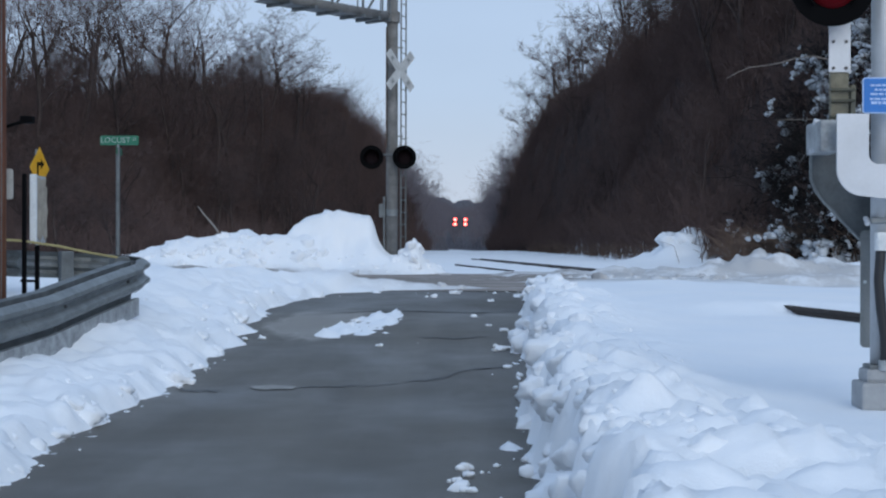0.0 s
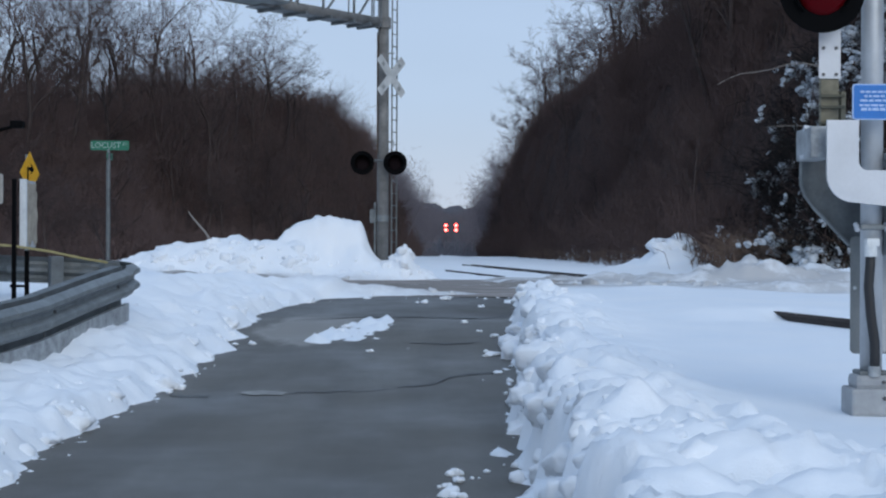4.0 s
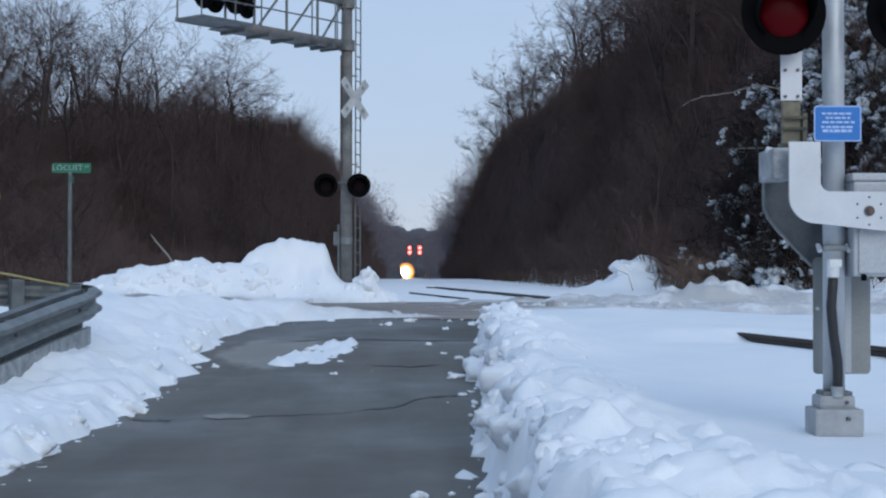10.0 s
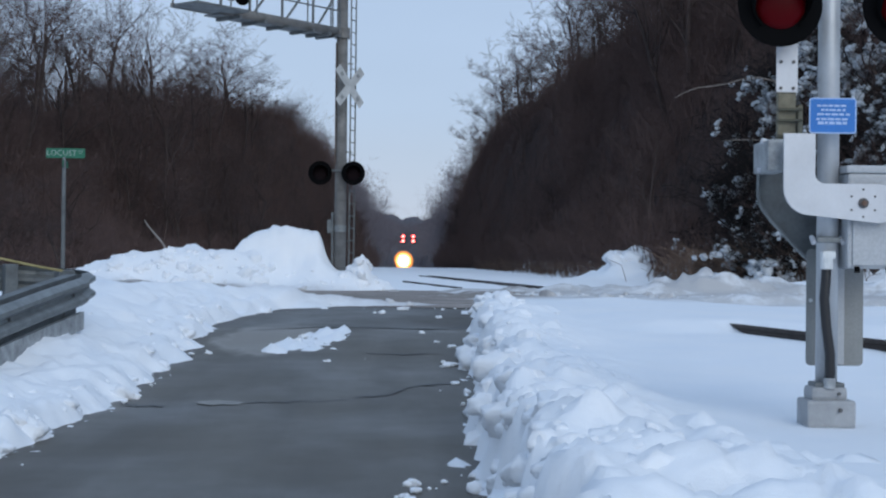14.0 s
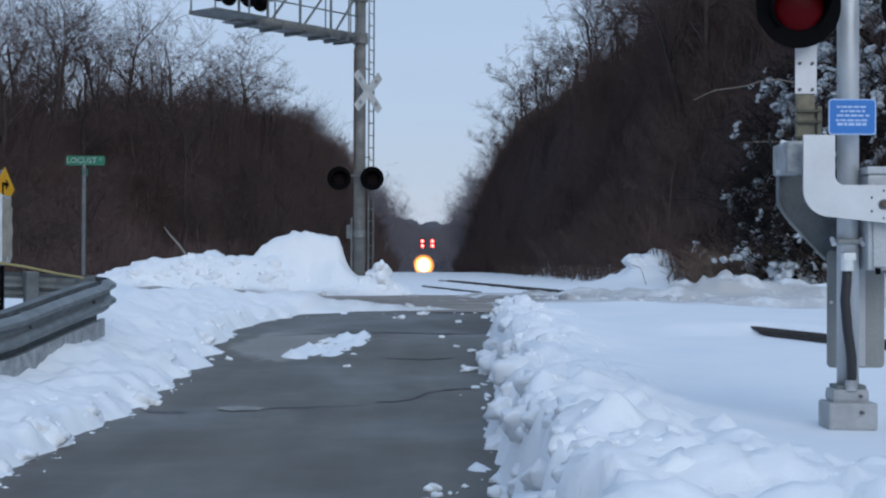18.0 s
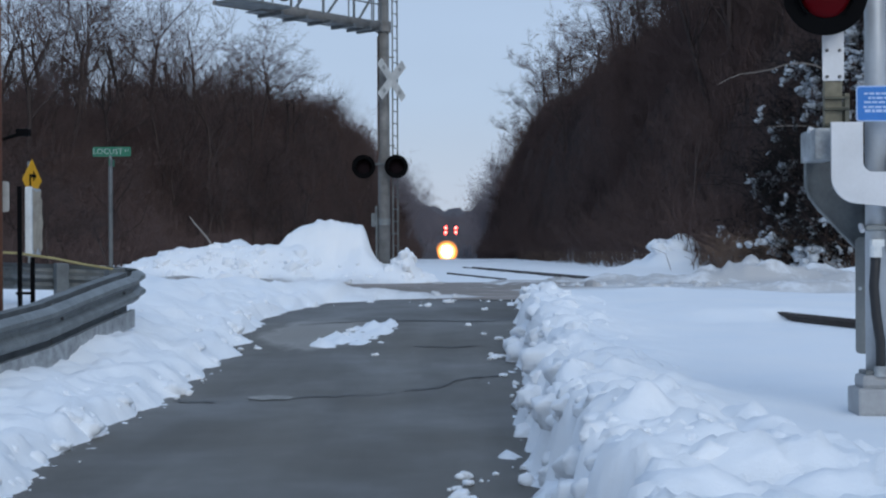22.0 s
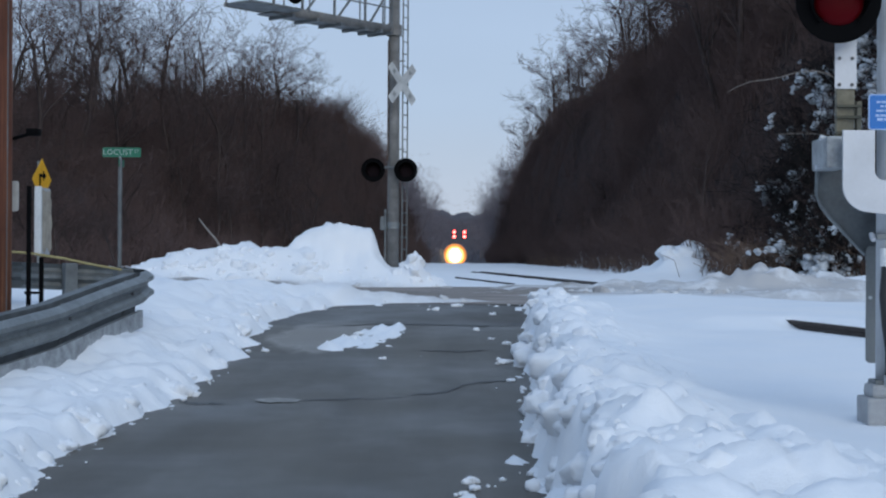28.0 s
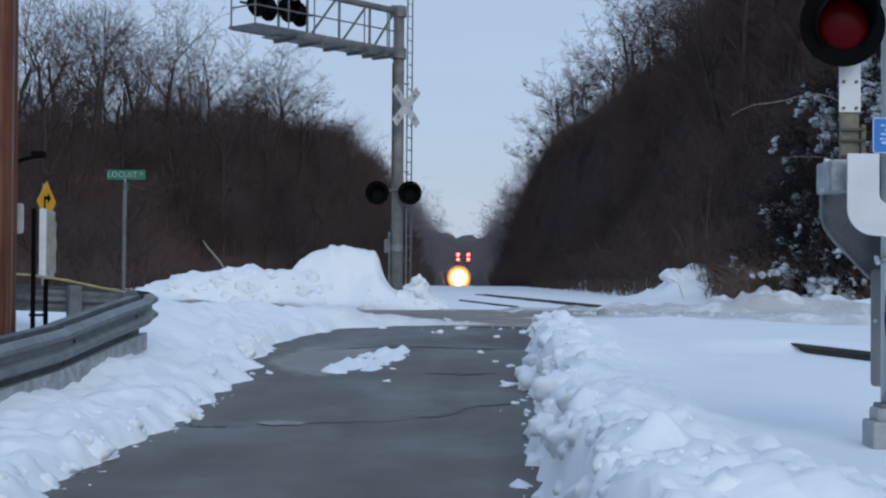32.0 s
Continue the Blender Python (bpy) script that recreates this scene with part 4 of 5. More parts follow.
    part("platform", box((1.55, 0.85, 0.06), along(L - 0.75, zl - 0.02, 0.12), 0.01, turn=rot), GALV_DULL, t, "grey lamp platform")
    part("platform_rim", box((1.6, 0.05, 0.10), along(L - 0.75, zl - 0.02, -0.30), 0.01, turn=rot), MASTPAINT, t)
    for h in (0.42, 0.90):
        part("handrail", rod(along(0.62, zl + h, 0.50), along(L, zl + h, 0.50), 0.019, seg=6), GALV_DULL, t)
        part("end_rail", rod(along(L, zl + h, 0.50), along(L, zl + h, -0.30), 0.019, seg=6), GALV_DULL, t)
    for s in (0.62, 0.95, 1.75, 2.6, 3.4, 4.2, L):
        part("handrail_post", rod(along(s, zl - 0.05, 0.50), along(s, zl + 0.90, 0.50), 0.019, seg=6), GALV_DULL, t)
    part("corner_post", rod(along(L, zl, -0.30), along(L, zl + 0.95, -0.30), 0.022, seg=6), GALV_DULL, t)
    # lamps at the tip, in pairs back to back
    zt = 6.88
    part("lamp_rail", rod(along(3.0, zt, 0.0), along(L, zt, 0.0), 0.032, seg=8), GALV_DULL, t)
    for s, face in ((4.81, 50), (4.28, 230), (3.87, 50), (3.30, 230)):
        x, y, z = along(s, zt, 0.0)
        d = 0.12 if face == 50 else -0.12
        flasher(t, pose(x + d * 0.766, y - d * 0.643, z, 0, 0, face), False, r=0.295)
        part("lamp_bracket", rod((x, y, z), (x + d * 0.6, y - d * 0.5, z), 0.025, seg=8), BLACK, t)
    return t


def line_signal():
    """Block signal far down the line, red over red for each of two tracks."""
    y = 400.0
    t = thing("block_signal", pose(4.6, y, zat(4.6, y) - 0.1), "distant railway block signal on a bracket mast showing red", "railway signal")
    top = 8.6
    part("mast", rod((0, 0, 0), (0, 0, top), 0.16, 0.12, 12), GALV_DULL, t)
    part("bracket", box((9.0, 0.25, 0.22), (-4.4, 0, 5.1), 0.02), GALV_DULL, t)
    z0 = t.matrix_basis.translation.z
    for hx in (-3.1, -0.3):
        hd = part("signal_head", box((1.25, 0.25, 2.5), (hx - 4.6, -0.1, 6.95 - z0), 0.1), BLACK, t, "black signal head")
        for z in (7.6, 6.33):
            bm = bmesh.new()
            bmesh.ops.create_uvsphere(bm, u_segments=14, v_segments=8, radius=0.46)
            bmesh.ops.transform(bm, matrix=pose(hx - 4.6, -0.25, z - z0) @ Matrix.Diagonal((1, 0.35, 1, 1)), verts=bm.verts)
            part("lamp", bm, REDGLOW, hd, "lit red lamp")
        part("head_bracket", box((0.12, 0.12, 0.9), (hx - 4.6, 0, 5.4), 0.01), GALV_DULL, t)
    return t


def locomotive():
    t = thing("locomotive", pose(-3.5, 500, CROSS_Z - 0.1), "dark locomotive with a dazzling warm headlight on the line", "train")
    part("underframe", box((2.9, 17.0, 0.5), (0, 9.0, 1.1), 0.05), BLACK, t)
    part("hood", box((2.3, 12.0, 2.3), (0, 11.0, 2.5), 0.15), LOCO, t, "dark engine hood")
    part("cab", box((2.9, 2.6, 2.9), (0, 3.6, 2.75), 0.2), LOCO, t)
    part("nose", box((2.0, 2.2, 1.6), (0, 1.3, 1.9), 0.25), LOCO, t)
    for sx in (-0.7, 0.7):
        part("windscreen", box((1.0, 0.04, 0.6), (sx, 2.27, 3.6), 0.05), BLACK, t)
    part("pilot", box((2.7, 0.3, 0.7), (0, 0.1, 0.55), 0.1), BLACK, t)
    for k in range(4):
        for sx in (-0.75, 0.75):
            part("wheel", rod((sx - 0.06, 2.0 + 4.4 * k, 0.5), (sx + 0.06, 2.0 + 4.4 * k, 0.5), 0.5, seg=20), RAILSTEEL, t)
    hz = 2.35
    # glare modelled as emitting discs; lens and lamp are oversized for it too
    hl = part("headlight", rod((0, 0.30, hz), (0, 0.12, hz), 3.3, 3.25, 40), HALO_C, t, "amber halo disc standing in for headlight glare", True)
    part("halo_ring", rod((0, 0.11, hz), (0, 0.06, hz), 2.95, 2.9, 40), HALO_B, hl)
    part("halo_ring", rod((0, 0.05, hz), (0, 0.0, hz), 2.62, 2.6, 40), HALO_A, hl)
    bm = bmesh.new()
    bmesh.ops.create_uvsphere(bm, u_segments=28, v_segments=14, radius=2.3)
    bmesh.ops.transform(bm, matrix=pose(0, -0.1, hz) @ Matrix.Diagonal((1, 0.2, 1, 1)), verts=bm.verts)
    part("headlight_lens", bm, HEADGLOW, hl, "dazzling warm white headlight", True)
    bm = bmesh.new()
    bmesh.ops.create_uvsphere(bm, u_segments=20, v_segments=10, radius=1.5)
    bmesh.ops.transform(bm, matrix=pose(0, -0.42, hz) @ Matrix.Diagonal((1, 0.2, 1.1, 1)), verts=bm.verts)
    part("headlight_lamp", bm, LAMPGLOW, hl, "white hot lamp", True)
    return t


# ---------- roadside things ----------
def w_profile():
    """Corrugated W-beam, front to the right of the way."""
    f = [(0.0, -0.156), (0.02, -0.15), (0.08, -0.105), (0.08, -0.065), (0.012, -0.02), (0.012, 0.02), (0.08, 0.065), (0.08, 0.105), (0.02, 0.15), (0.0, 0.156)]
    return f + [(a - 0.006, b) for a, b in f[::-1]]


def guard_rail():
    t = thing("guard_rail", pose(0, 0, 0), "weathered galvanised guard rail with a rounded end in snow", "guard rail")
    pts = [(-4.62, 9.0, 0.70), (-4.32, 11.0, 0.70), (-4.12, 12.3, 0.735), (-3.93, 13.6, 0.83), (-3.80, 15.0, 0.98), (-3.70, 16.2, 1.09)]
    cx, cy, R = -4.57, 16.55, 0.85
    for k in range(0, 9):
        a = radians(-12 + 20 * k)
        pts.append((cx + R * math.cos(a), cy + R * 0.95 * math.sin(a), 1.13 + 0.013 * k))
    pts += [(-5.9, 17.35, 1.24), (-7.4, 17.5, 1.22), (-10.0, 17.7, 1.16)]
    # smooth
    dense = []
    for p, q in zip(pts, pts[1:]):
        for k in range(3):
            dense.append(Vector(p).lerp(Vector(q), k / 3))
    dense.append(Vector(pts[-1]))
    part("w_beam", sweep(dense, w_profile()), GALV, t, "weathered galvanised corrugated beam")
    low = [(p.x - 0.02, p.y, p.z - 0.31) for p in dense[:16]]
    part("backing_rail", sweep([(p.x - 0.02, p.y, p.z) for p in dense[:16]], [(-0.04, -0.26), (-0.04, 0.19), (-0.16, 0.19), (-0.16, -0.26)]), GALV_DULL, t, "dull grey steel backing rail")
    part("rub_rail", sweep(low, [(0.05, -0.11), (0.05, 0.085), (0.0, 0.085), (0.0, -0.11)]), ALU_WORN, t, "pale grey lower rub rail")
    # posts
    def at_len(s):
        d = 0
        for p, q in zip(dense, dense[1:]):
            l = (q - p).length
            if d + l >= s:
                return p.lerp(q, (s - d) / l), (q - p).normalized()
            d += l
        return dense[-1], (dense[-1] - dense[-2]).normalized()
    for s in (1.2, 3.1, 5.0, 6.9, 8.3, 9.2, 10.0, 11.0, 12.0, 13.9):
        p, d = at_len(s)
        nrm = Vector((d.y, -d.x, 0))
        c = p - nrm * 0.14
        ang = math.atan2(d.y, d.x)
        top = 0.15 if s < 9 else 0.17
        part("post", box((0.15, 0.20, 1.1), (0, 0, -0.5), 0.012), GALV_DULL, t, "grey guard rail post", m=pose(c.x, c.y, c.z + top - 0.05, 0, 0, math.degrees(ang)))
        bp = p + nrm * 0.02
        part("splice_bolt", rod((bp.x, bp.y, bp.z), (bp.x + nrm.x * 0.02, bp.y + nrm.y * 0.02, bp.z), 0.018, seg=8), BOLT, t)
    # beam laps
    for s in (4.05, 7.2):
        p, d = at_len(s)
        q, _ = at_len(s + 0.32)
        lap = sweep([p, p.lerp(q, 0.5), q], [(a + 0.006, b) for a, b in w_profile()])
        part("beam_lap", lap, GALV, t)
    return t


def street_sign():
    t = thing("street_sign", pose(-7.24, 30.0, 0.75), "green street name sign on a grey metal post", "street sign")
    part("post", rod((0, 0, -0.2), (0, 0, 2.68), 0.042, seg=10), GALV_DULL, t)
    part("bracket", box((0.05, 0.05, 0.12), (0, 0, 2.70), 0.01), GALV, t)
    pl = part("name_plate", slab(round_rect(0.80, 0.20, 0.02), 0.006), GREEN, t, "green plate with white letters", m=pose(0.03, -0.01, 2.84))
    letters("LOCUST", 0.165, GRIMY_LETTER, pl, pose(-0.08, -0.004, 0.0, 90, 0, 0))
    letters("ST", 0.09, GRIMY_LETTER, pl, pose(0.315, -0.004, 0.02, 90, 0, 0))
    part("cross_plate", box((0.006, 0.5, 0.15), (0, 0.1, 2.62), 0.0), GREEN, t)
    return t


def turn_sign():
    t = thing("warning_sign", pose(-8.94, 30.0, 0.8), "yellow diamond right-turn warning sign with a small plaque", "road sign")
    part("post", rod((0, 0.03, -0.2), (0, 0.03, 2.6), 0.04, seg=8), GALV, t)
    head = part("diamond", slab([(0, 0.44), (0.44, 0), (0, -0.44), (-0.44, 0)], 0.006), YELLOW, t, "yellow diamond plate", m=pose(0.07, -0.01, 2.21, 0, 0, 80))
    bar = [(-0.13, -0.22), (-0.06, -0.22), (-0.06, 0.05), (0.04, 0.05), (0.04, -0.03), (0.19, 0.085), (0.04, 0.20), (0.04, 0.12), (-0.13, 0.12)]
    part("arrow", slab(bar, 0.003), BLACK, head, "black right-turn arrow", m=pose(0, -0.004, 0))
    part("plaque", slab(round_rect(0.40, 0.44, 0.03), 0.006), YELLOW, t, "small yellow plaque", m=pose(0.07, 0, 1.58, 0, 0, 80))
    return t


def notice_board():
    t = thing("notice_board", pose(-4.98, 16.2, 0.5), "white framed notice board with torn paper on black posts", "notice board")
    body = part("board", box((0.42, 0.05, 0.76), (0.04, 0, 1.36), 0.008), GREY_BOX, t, m=pose(0.11, 0.2, 0, 0, 0, 92))
    part("edge", box((0.05, 0.075, 0.78), (-0.195, 0, 1.36), 0.006), WHITE, body, "white board edge")
    part("paper", slab([(-0.15, -0.30), (-0.02, -0.37), (0.10, -0.29), (0.20, -0.36), (0.30, -0.31), (0.27, -0.12), (0.33, -0.02), (0.26, 0.10), (0.30, 0.24), (0.22, 0.28), (0.25, 0.36), (0.02, 0.34), (-0.14, 0.36), (-0.16, 0.05)], 0.004), PAPER, body, "torn bleached paper", m=pose(0, -0.03, 1.36))
    for k, (dx, dy) in enumerate(((0.045, -0.10), (0.13, 0.10))):
        part("post", box((0.045, 0.045, 1.8 if k == 0 else 1.0), (dx, dy, 0.85 if k == 0 else 0.45), 0.004), BLACK, t, "black square post")
    part("cross_rail", box((0.16, 0.02, 0.03), (0.05, 0.0, 0.55)), BLACK, t)
    return t


def utility_pole():
    t = thing("utility_pole", pose(-4.62, 14.0, 0.4), "brown wooden utility pole with a dark floodlight", "utility pole")
    pts = [(0, 0, -0.4), (0.004, 0, 2), (-0.004, 0, 5), (0, 0, 9.5)]
    part("pole", tube(pts, [0.15, 0.145, 0.135, 0.115], 20), WOODPOLE, t, "split brown treated timber", True)
    part("ground_wire", tube([(0.125, -0.075, 0.0), (0.128, -0.072, 2.0), (0.124, -0.07, 4.5)], 0.006, 6), GALV_DULL, t)
    fl = part("lamp_arm", rod((0.12, 0.1, 2.22), (0.30, 0.1, 2.27), 0.018, seg=8), BLACK, t)
    part("floodlight", box((0.13, 0.11, 0.075), (0.33, 0.1, 2.285), 0.02), BLACK, t, "black floodlight head")
    part("shield", slab(round_rect(0.10, 0.30, 0.03), 0.01), DIRTY_WHITE, t, "small pale plate", m=pose(0.115, 0.17, 1.66))
    return t


def strap():
    pts = [(-6.3, 15.4, 1.58), (-5.4, 15.9, 1.53), (-4.95, 16.1, 1.50), (-4.6, 16.3, 1.44), (-4.3, 16.5, 1.365), (-4.05, 16.75, 1.31)]
    ob = new("strap", finish("strap", tube(pts, 0.014, 6), ROPE))
    tagged(ob, "faded yellow strap strung above the guard rail", "strap")


def loose_clods():
    """Lumps of snow broken off the banks, lying on the road."""
    rng = random.Random(11)
    spots = [(-0.02, 9.45, 0.06), (0.04, 9.2, 0.05), (-0.06, 9.0, 0.05), (0.0, 8.7, 0.08), (0.13, 9.3, 0.03), (0.45, 16.6, 0.08), (0.36, 16.5, 0.05), (-1.0, 16.9, 0.04), (0.42, 15.0, 0.04), (0.5, 18.6, 0.05),
             (0.1, 20.4, 0.05), (0.3, 19.2, 0.03), (-2.5, 17.6, 0.05), (-0.6, 23.8, 0.08), (-0.2, 24.6, 0.08), (0.4, 23.0, 0.05)]
    for x, y, r in spots:
        bits = [(rng.uniform(-1, 1) * r, rng.uniform(-0.8, 0.8) * r, 0.25 * q, q) for q in [r * rng.uniform(0.3, 0.75) for _ in range(rng.randint(3, 6))]]
        z = float(road_z(np.array(y)))
        for bx, by, bz, q in bits:
            ob = clod_mesh("snow_clod", [(0, 0, 0, q)], "broken lump of snow lying on the road")
            del ob["kind"]
            ob.matrix_basis = pose(x + bx, y + by, z + bz, 0, 0, rng.uniform(0, 360))
            tagged(ob, group="snow clods on the road")


# ---------- woods ----------
def segs_to_mesh(name, segs, material, sides=3):
    """segs: list of (p0, p1, r0, r1)."""
    return prisms(name, *(np.array([s[k] for s in segs], float) for k in range(4)), material, sides)


def prisms(name, P0, P1, R0, R1, material, sides=3):
    """One mesh of open prisms from P0 to P1."""
    n = len(P0)
    D = P1 - P0
    D /= np.linalg.norm(D, axis=1, keepdims=True) + 1e-9
    ref = np.where(np.abs(D[:, 2:3]) < 0.9, np.array([[0, 0, 1.0]]), np.array([[1.0, 0, 0]]))
    U = np.cross(D, ref)
    U /= np.linalg.norm(U, axis=1, keepdims=True)
    V = np.cross(D, U)
    verts = np.zeros((n, 2 * sides, 3))
    for k in range(sides):
        a = 2 * math.pi * k / sides
        o = U * math.cos(a) + V * math.sin(a)
        verts[:, k] = P0 + o * R0[:, None]
        verts[:, sides + k] = P1 + o * R1[:, None]
    base = (np.arange(n) * 2 * sides)[:, None]
    faces = np.concatenate([base + np.array([[k, (k + 1) % sides, sides + (k + 1) % sides, sides + k]]) for k in range(sides)], 0)
    me = bpy.data.meshes.new(name)
    me.vertices.add(n * 2 * sides)
    me.vertices.foreach_set("co", verts.ravel())
    q = len(faces)
    me.loops.add(4 * q)
    me.loops.foreach_set("vertex_index", faces.ravel())
    me.polygons.add(q)
    me.polygons.foreach_set("loop_start", np.arange(q) * 4)
    me.polygons.foreach_set("use_smooth", np.ones(q, bool))
    me.update(calc_edges=True)
    me.materials.append(material)
    return me


def grow(rng, height, spread, twigs, lean=0.0, crooked=1.0):
    """Segments of a bare tree: trunk and limbs, then crooked branches and twigs."""
    trunk, crown = [], []
    steps_of = (5, 5, 4, 3, 2)
    bend_of = (0.10, 0.24, 0.30, 0.30, 0.25)
    rise_of = (0.04, 0.07, 0.05, 0.03, 0.0)

    def branch(p, d, length, r, depth):
        steps = steps_of[depth]
        q, dd, rr = p.copy(), d.copy(), r
        ends = []
        for k in range(steps):
            wob = Vector((rng.gauss(0, 1), rng.gauss(0, 1), rng.gauss(0, 0.7))) * bend_of[depth] * crooked
            dd = (dd + wob + Vector((0, 0, rise_of[depth]))).normalized()
            nq = q + dd * length / steps
            nr = max(rr * (0.86 if depth == 0 else 0.80), 0.008)
            (trunk if depth <= 1 else crown).append((q.copy(), nq.copy(), rr, nr))
            q, rr = nq, nr
            ends.append((q.copy(), dd.copy(), rr))
        if depth >= 4:
            return
        count = (rng.randint(7, 9), rng.randint(5, 7), rng.randint(4, 5), twigs)[depth]
        for k in range(count):
            f = 1.0 if k == 0 else rng.uniform(0.40 if depth == 0 else 0.22, 1.0)
            j = min(int(f * steps), steps - 1)
            a, b = (ends[j - 1][0] if j else p), ends[j][0]
            s = a.lerp(b, f * steps - j if f < 1 else 1.0)
            az = rng.uniform(0, 2 * math.pi)
            out = Vector((math.cos(az), math.sin(az), 0))
            tilt = rng.uniform(0.5, 1.25) * spread
            nd = (ends[j][1] * 0.85 + out * tilt + Vector((0, 0, 0.10))).normalized()
            if depth == 0:
                nl = height * rng.uniform(0.26, 0.44)
            else:
                nl = length * rng.uniform(0.40, 0.62)
            branch(s, nd, nl, max(ends[j][2] * rng.uniform(0.45, 0.72), 0.008), depth + 1)

    branch(Vector((0, 0, -0.3)), Vector((lean, 0, 1)).normalized(), height * 0.62, height * 0.013 + 0.03, 0)
    return trunk, crown


def make_trees():
    rng = random.Random(21)
    kinds = []
    for hgt, spread, lean in ((11.0, 0.8, 0.1), (9.5, 1.1, -0.1), (12.5, 0.7, 0.05), (8.0, 1.1, -0.1), (10.0, 1.2, 0.1), (7.0, 1.3, 0.0), (13.0, 0.75, 0.1), (6.0, 1.2, -0.1), (9.0, 1.5, 0.35), (8.5, 1.6, 0.0)):
        tr, cr = grow(rng, hgt, spread, 3, lean)
        kinds.append((segs_to_mesh("trunk", tr, BARK, 5), segs_to_mesh("crown", cr, TWIG, 3), hgt))
    return kinds


def plant(kinds, x, y, kind, scale, rz, label, group):
    tr, cr, hgt = kinds[kind]
    ob = thing("tree", pose(x, y, zat(x, y) - 0.15, 0, 0, rz), label, "tree", group)
    ob.scale = (scale, scale, scale)
    for nm, me in (("trunk", tr), ("crown", cr)):
        o = new(nm, me)
        o.parent = ob
    return ob


def make_woods():
    kinds = make_trees()
    rng = random.Random(77)
    label = "bare leafless grey-brown tree on the wooded slope"
    left, right = "trees of the nearer wood", "trees of the steeper slope"
    spots = []
    # low trees over the left-hand slope
    for k in range(64):
        y = 50 + 200 * (k / 64) ** 1.5 + rng.uniform(-2, 2)
        depth = rng.random() ** 1.3 * (16 if y < 110 else 8)
        spots.append((float(track_x(y)) - float(foot_left(y)) - 0.8 - depth, y, rng.choice((3, 5, 7, 5, 7)),
                      rng.uniform(0.55, 0.85) if y < 105 else rng.uniform(0.4, 0.6), left))
    for k in range(44):
        y = rng.uniform(92, 132)
        spots.append((y * rng.uniform(-0.31, -0.10), y, rng.choice((1, 3, 4, 9)), rng.uniform(0.55, 0.85), left))
    for k in range(20):
        x = rng.uniform(-34, -14)
        spots.append((x, 56 + rng.random() * 22 - (x + 14) * 0.1, rng.choice((3, 5, 7)), rng.uniform(0.4, 0.7), left))
    # tall trees that rise clear of the left-hand thicket
    for ratio, y, kd, sc in ((-0.315, 92, 6, 1.05), (-0.296, 84, 2, 1.0), (-0.284, 100, 0, 1.1), (-0.270, 88, 6, 1.0), (-0.258, 96, 2, 1.05), (-0.244, 104, 4, 1.0), (-0.236, 92, 0, 1.0), (-0.224, 100, 6, 0.95),
                             (-0.211, 108, 2, 1.05), (-0.203, 96, 4, 1.0), (-0.190, 104, 6, 1.05), (-0.180, 112, 0, 1.1), (-0.172, 100, 2, 0.95), (-0.163, 108, 6, 0.95), (-0.154, 116, 4, 0.9),
                             (-0.135, 122, 9, 1.05), (-0.128, 126, 4, 0.95), (-0.119, 124, 9, 1.0), (-0.112, 128, 1, 0.75), (-0.142, 118, 1, 0.85),
                             (-0.062, 150, 7, 0.6), (-0.052, 158, 7, 0.55), (-0.072, 146, 7, 0.55), (-0.084, 142, 5, 0.5)):
        spots.append((ratio * y, y, kd, sc, left))
    # right-hand slope
    for k in range(66):
        y = 46 + 240 * (k / 66) ** 1.45 + rng.uniform(-2, 2)
        depth = rng.random() ** 1.2 * (17 if y < 110 else 9)
        spots.append((float(track_x(y)) + float(foot_right(y)) + 1.2 + depth, y, rng.choice((1, 3, 4, 5, 7)), rng.uniform(0.4, 0.7), right))
    # dense tall stand high on the right
    for k in range(46):
        y = 70 + 40 * rng.random()
        spots.append((y * rng.uniform(0.168, 0.33), y, rng.choice((0, 2, 4, 6)), rng.uniform(0.8, 1.15), right))
    # small crowns along the right-hand skyline
    for ratio, y, kd, sc in ((0.030, 215, 7, 1.0), (0.036, 190, 5, 1.0), (0.041, 185, 7, 1.1), (0.046, 172, 5, 1.0), (0.050, 165, 3, 0.9), (0.056, 155, 9, 0.75), (0.062, 160, 7, 1.1), (0.068, 148, 5, 0.95), (0.074, 142, 3, 0.8), (0.080, 140, 1, 0.7), (0.087, 136, 7, 1.0),
                             (0.094, 130, 3, 0.8), (0.101, 126, 5, 0.95), (0.109, 124, 1, 0.85), (0.117, 118, 3, 0.9), (0.124, 112, 9, 0.8), (0.131, 108, 1, 0.8), (0.139, 106, 4, 0.85), (0.147, 104, 0, 0.9), (0.155, 102, 4, 1.0)):
        spots.append((ratio * y, y, kd, sc * (1.1 if ratio < 0.058 else 1.4 if ratio < 0.13 else 1.15), right))
    for x, y, kd, sc, grp in spots:
        plant(kinds, x, y, kd, sc, rng.uniform(0, 360), label, grp)
    # broad crowns reaching out over the line
    for x, y, kd, sc, rz in ((15.6, 98, 8, 1.0, 175), (17.2, 98, 8, 1.1, 200), (16.4, 104, 9, 0.95, 40)):
        plant(kinds, x, y, kd, sc, rz, "broad bare tree with crooked limbs at the top of the slope", right)
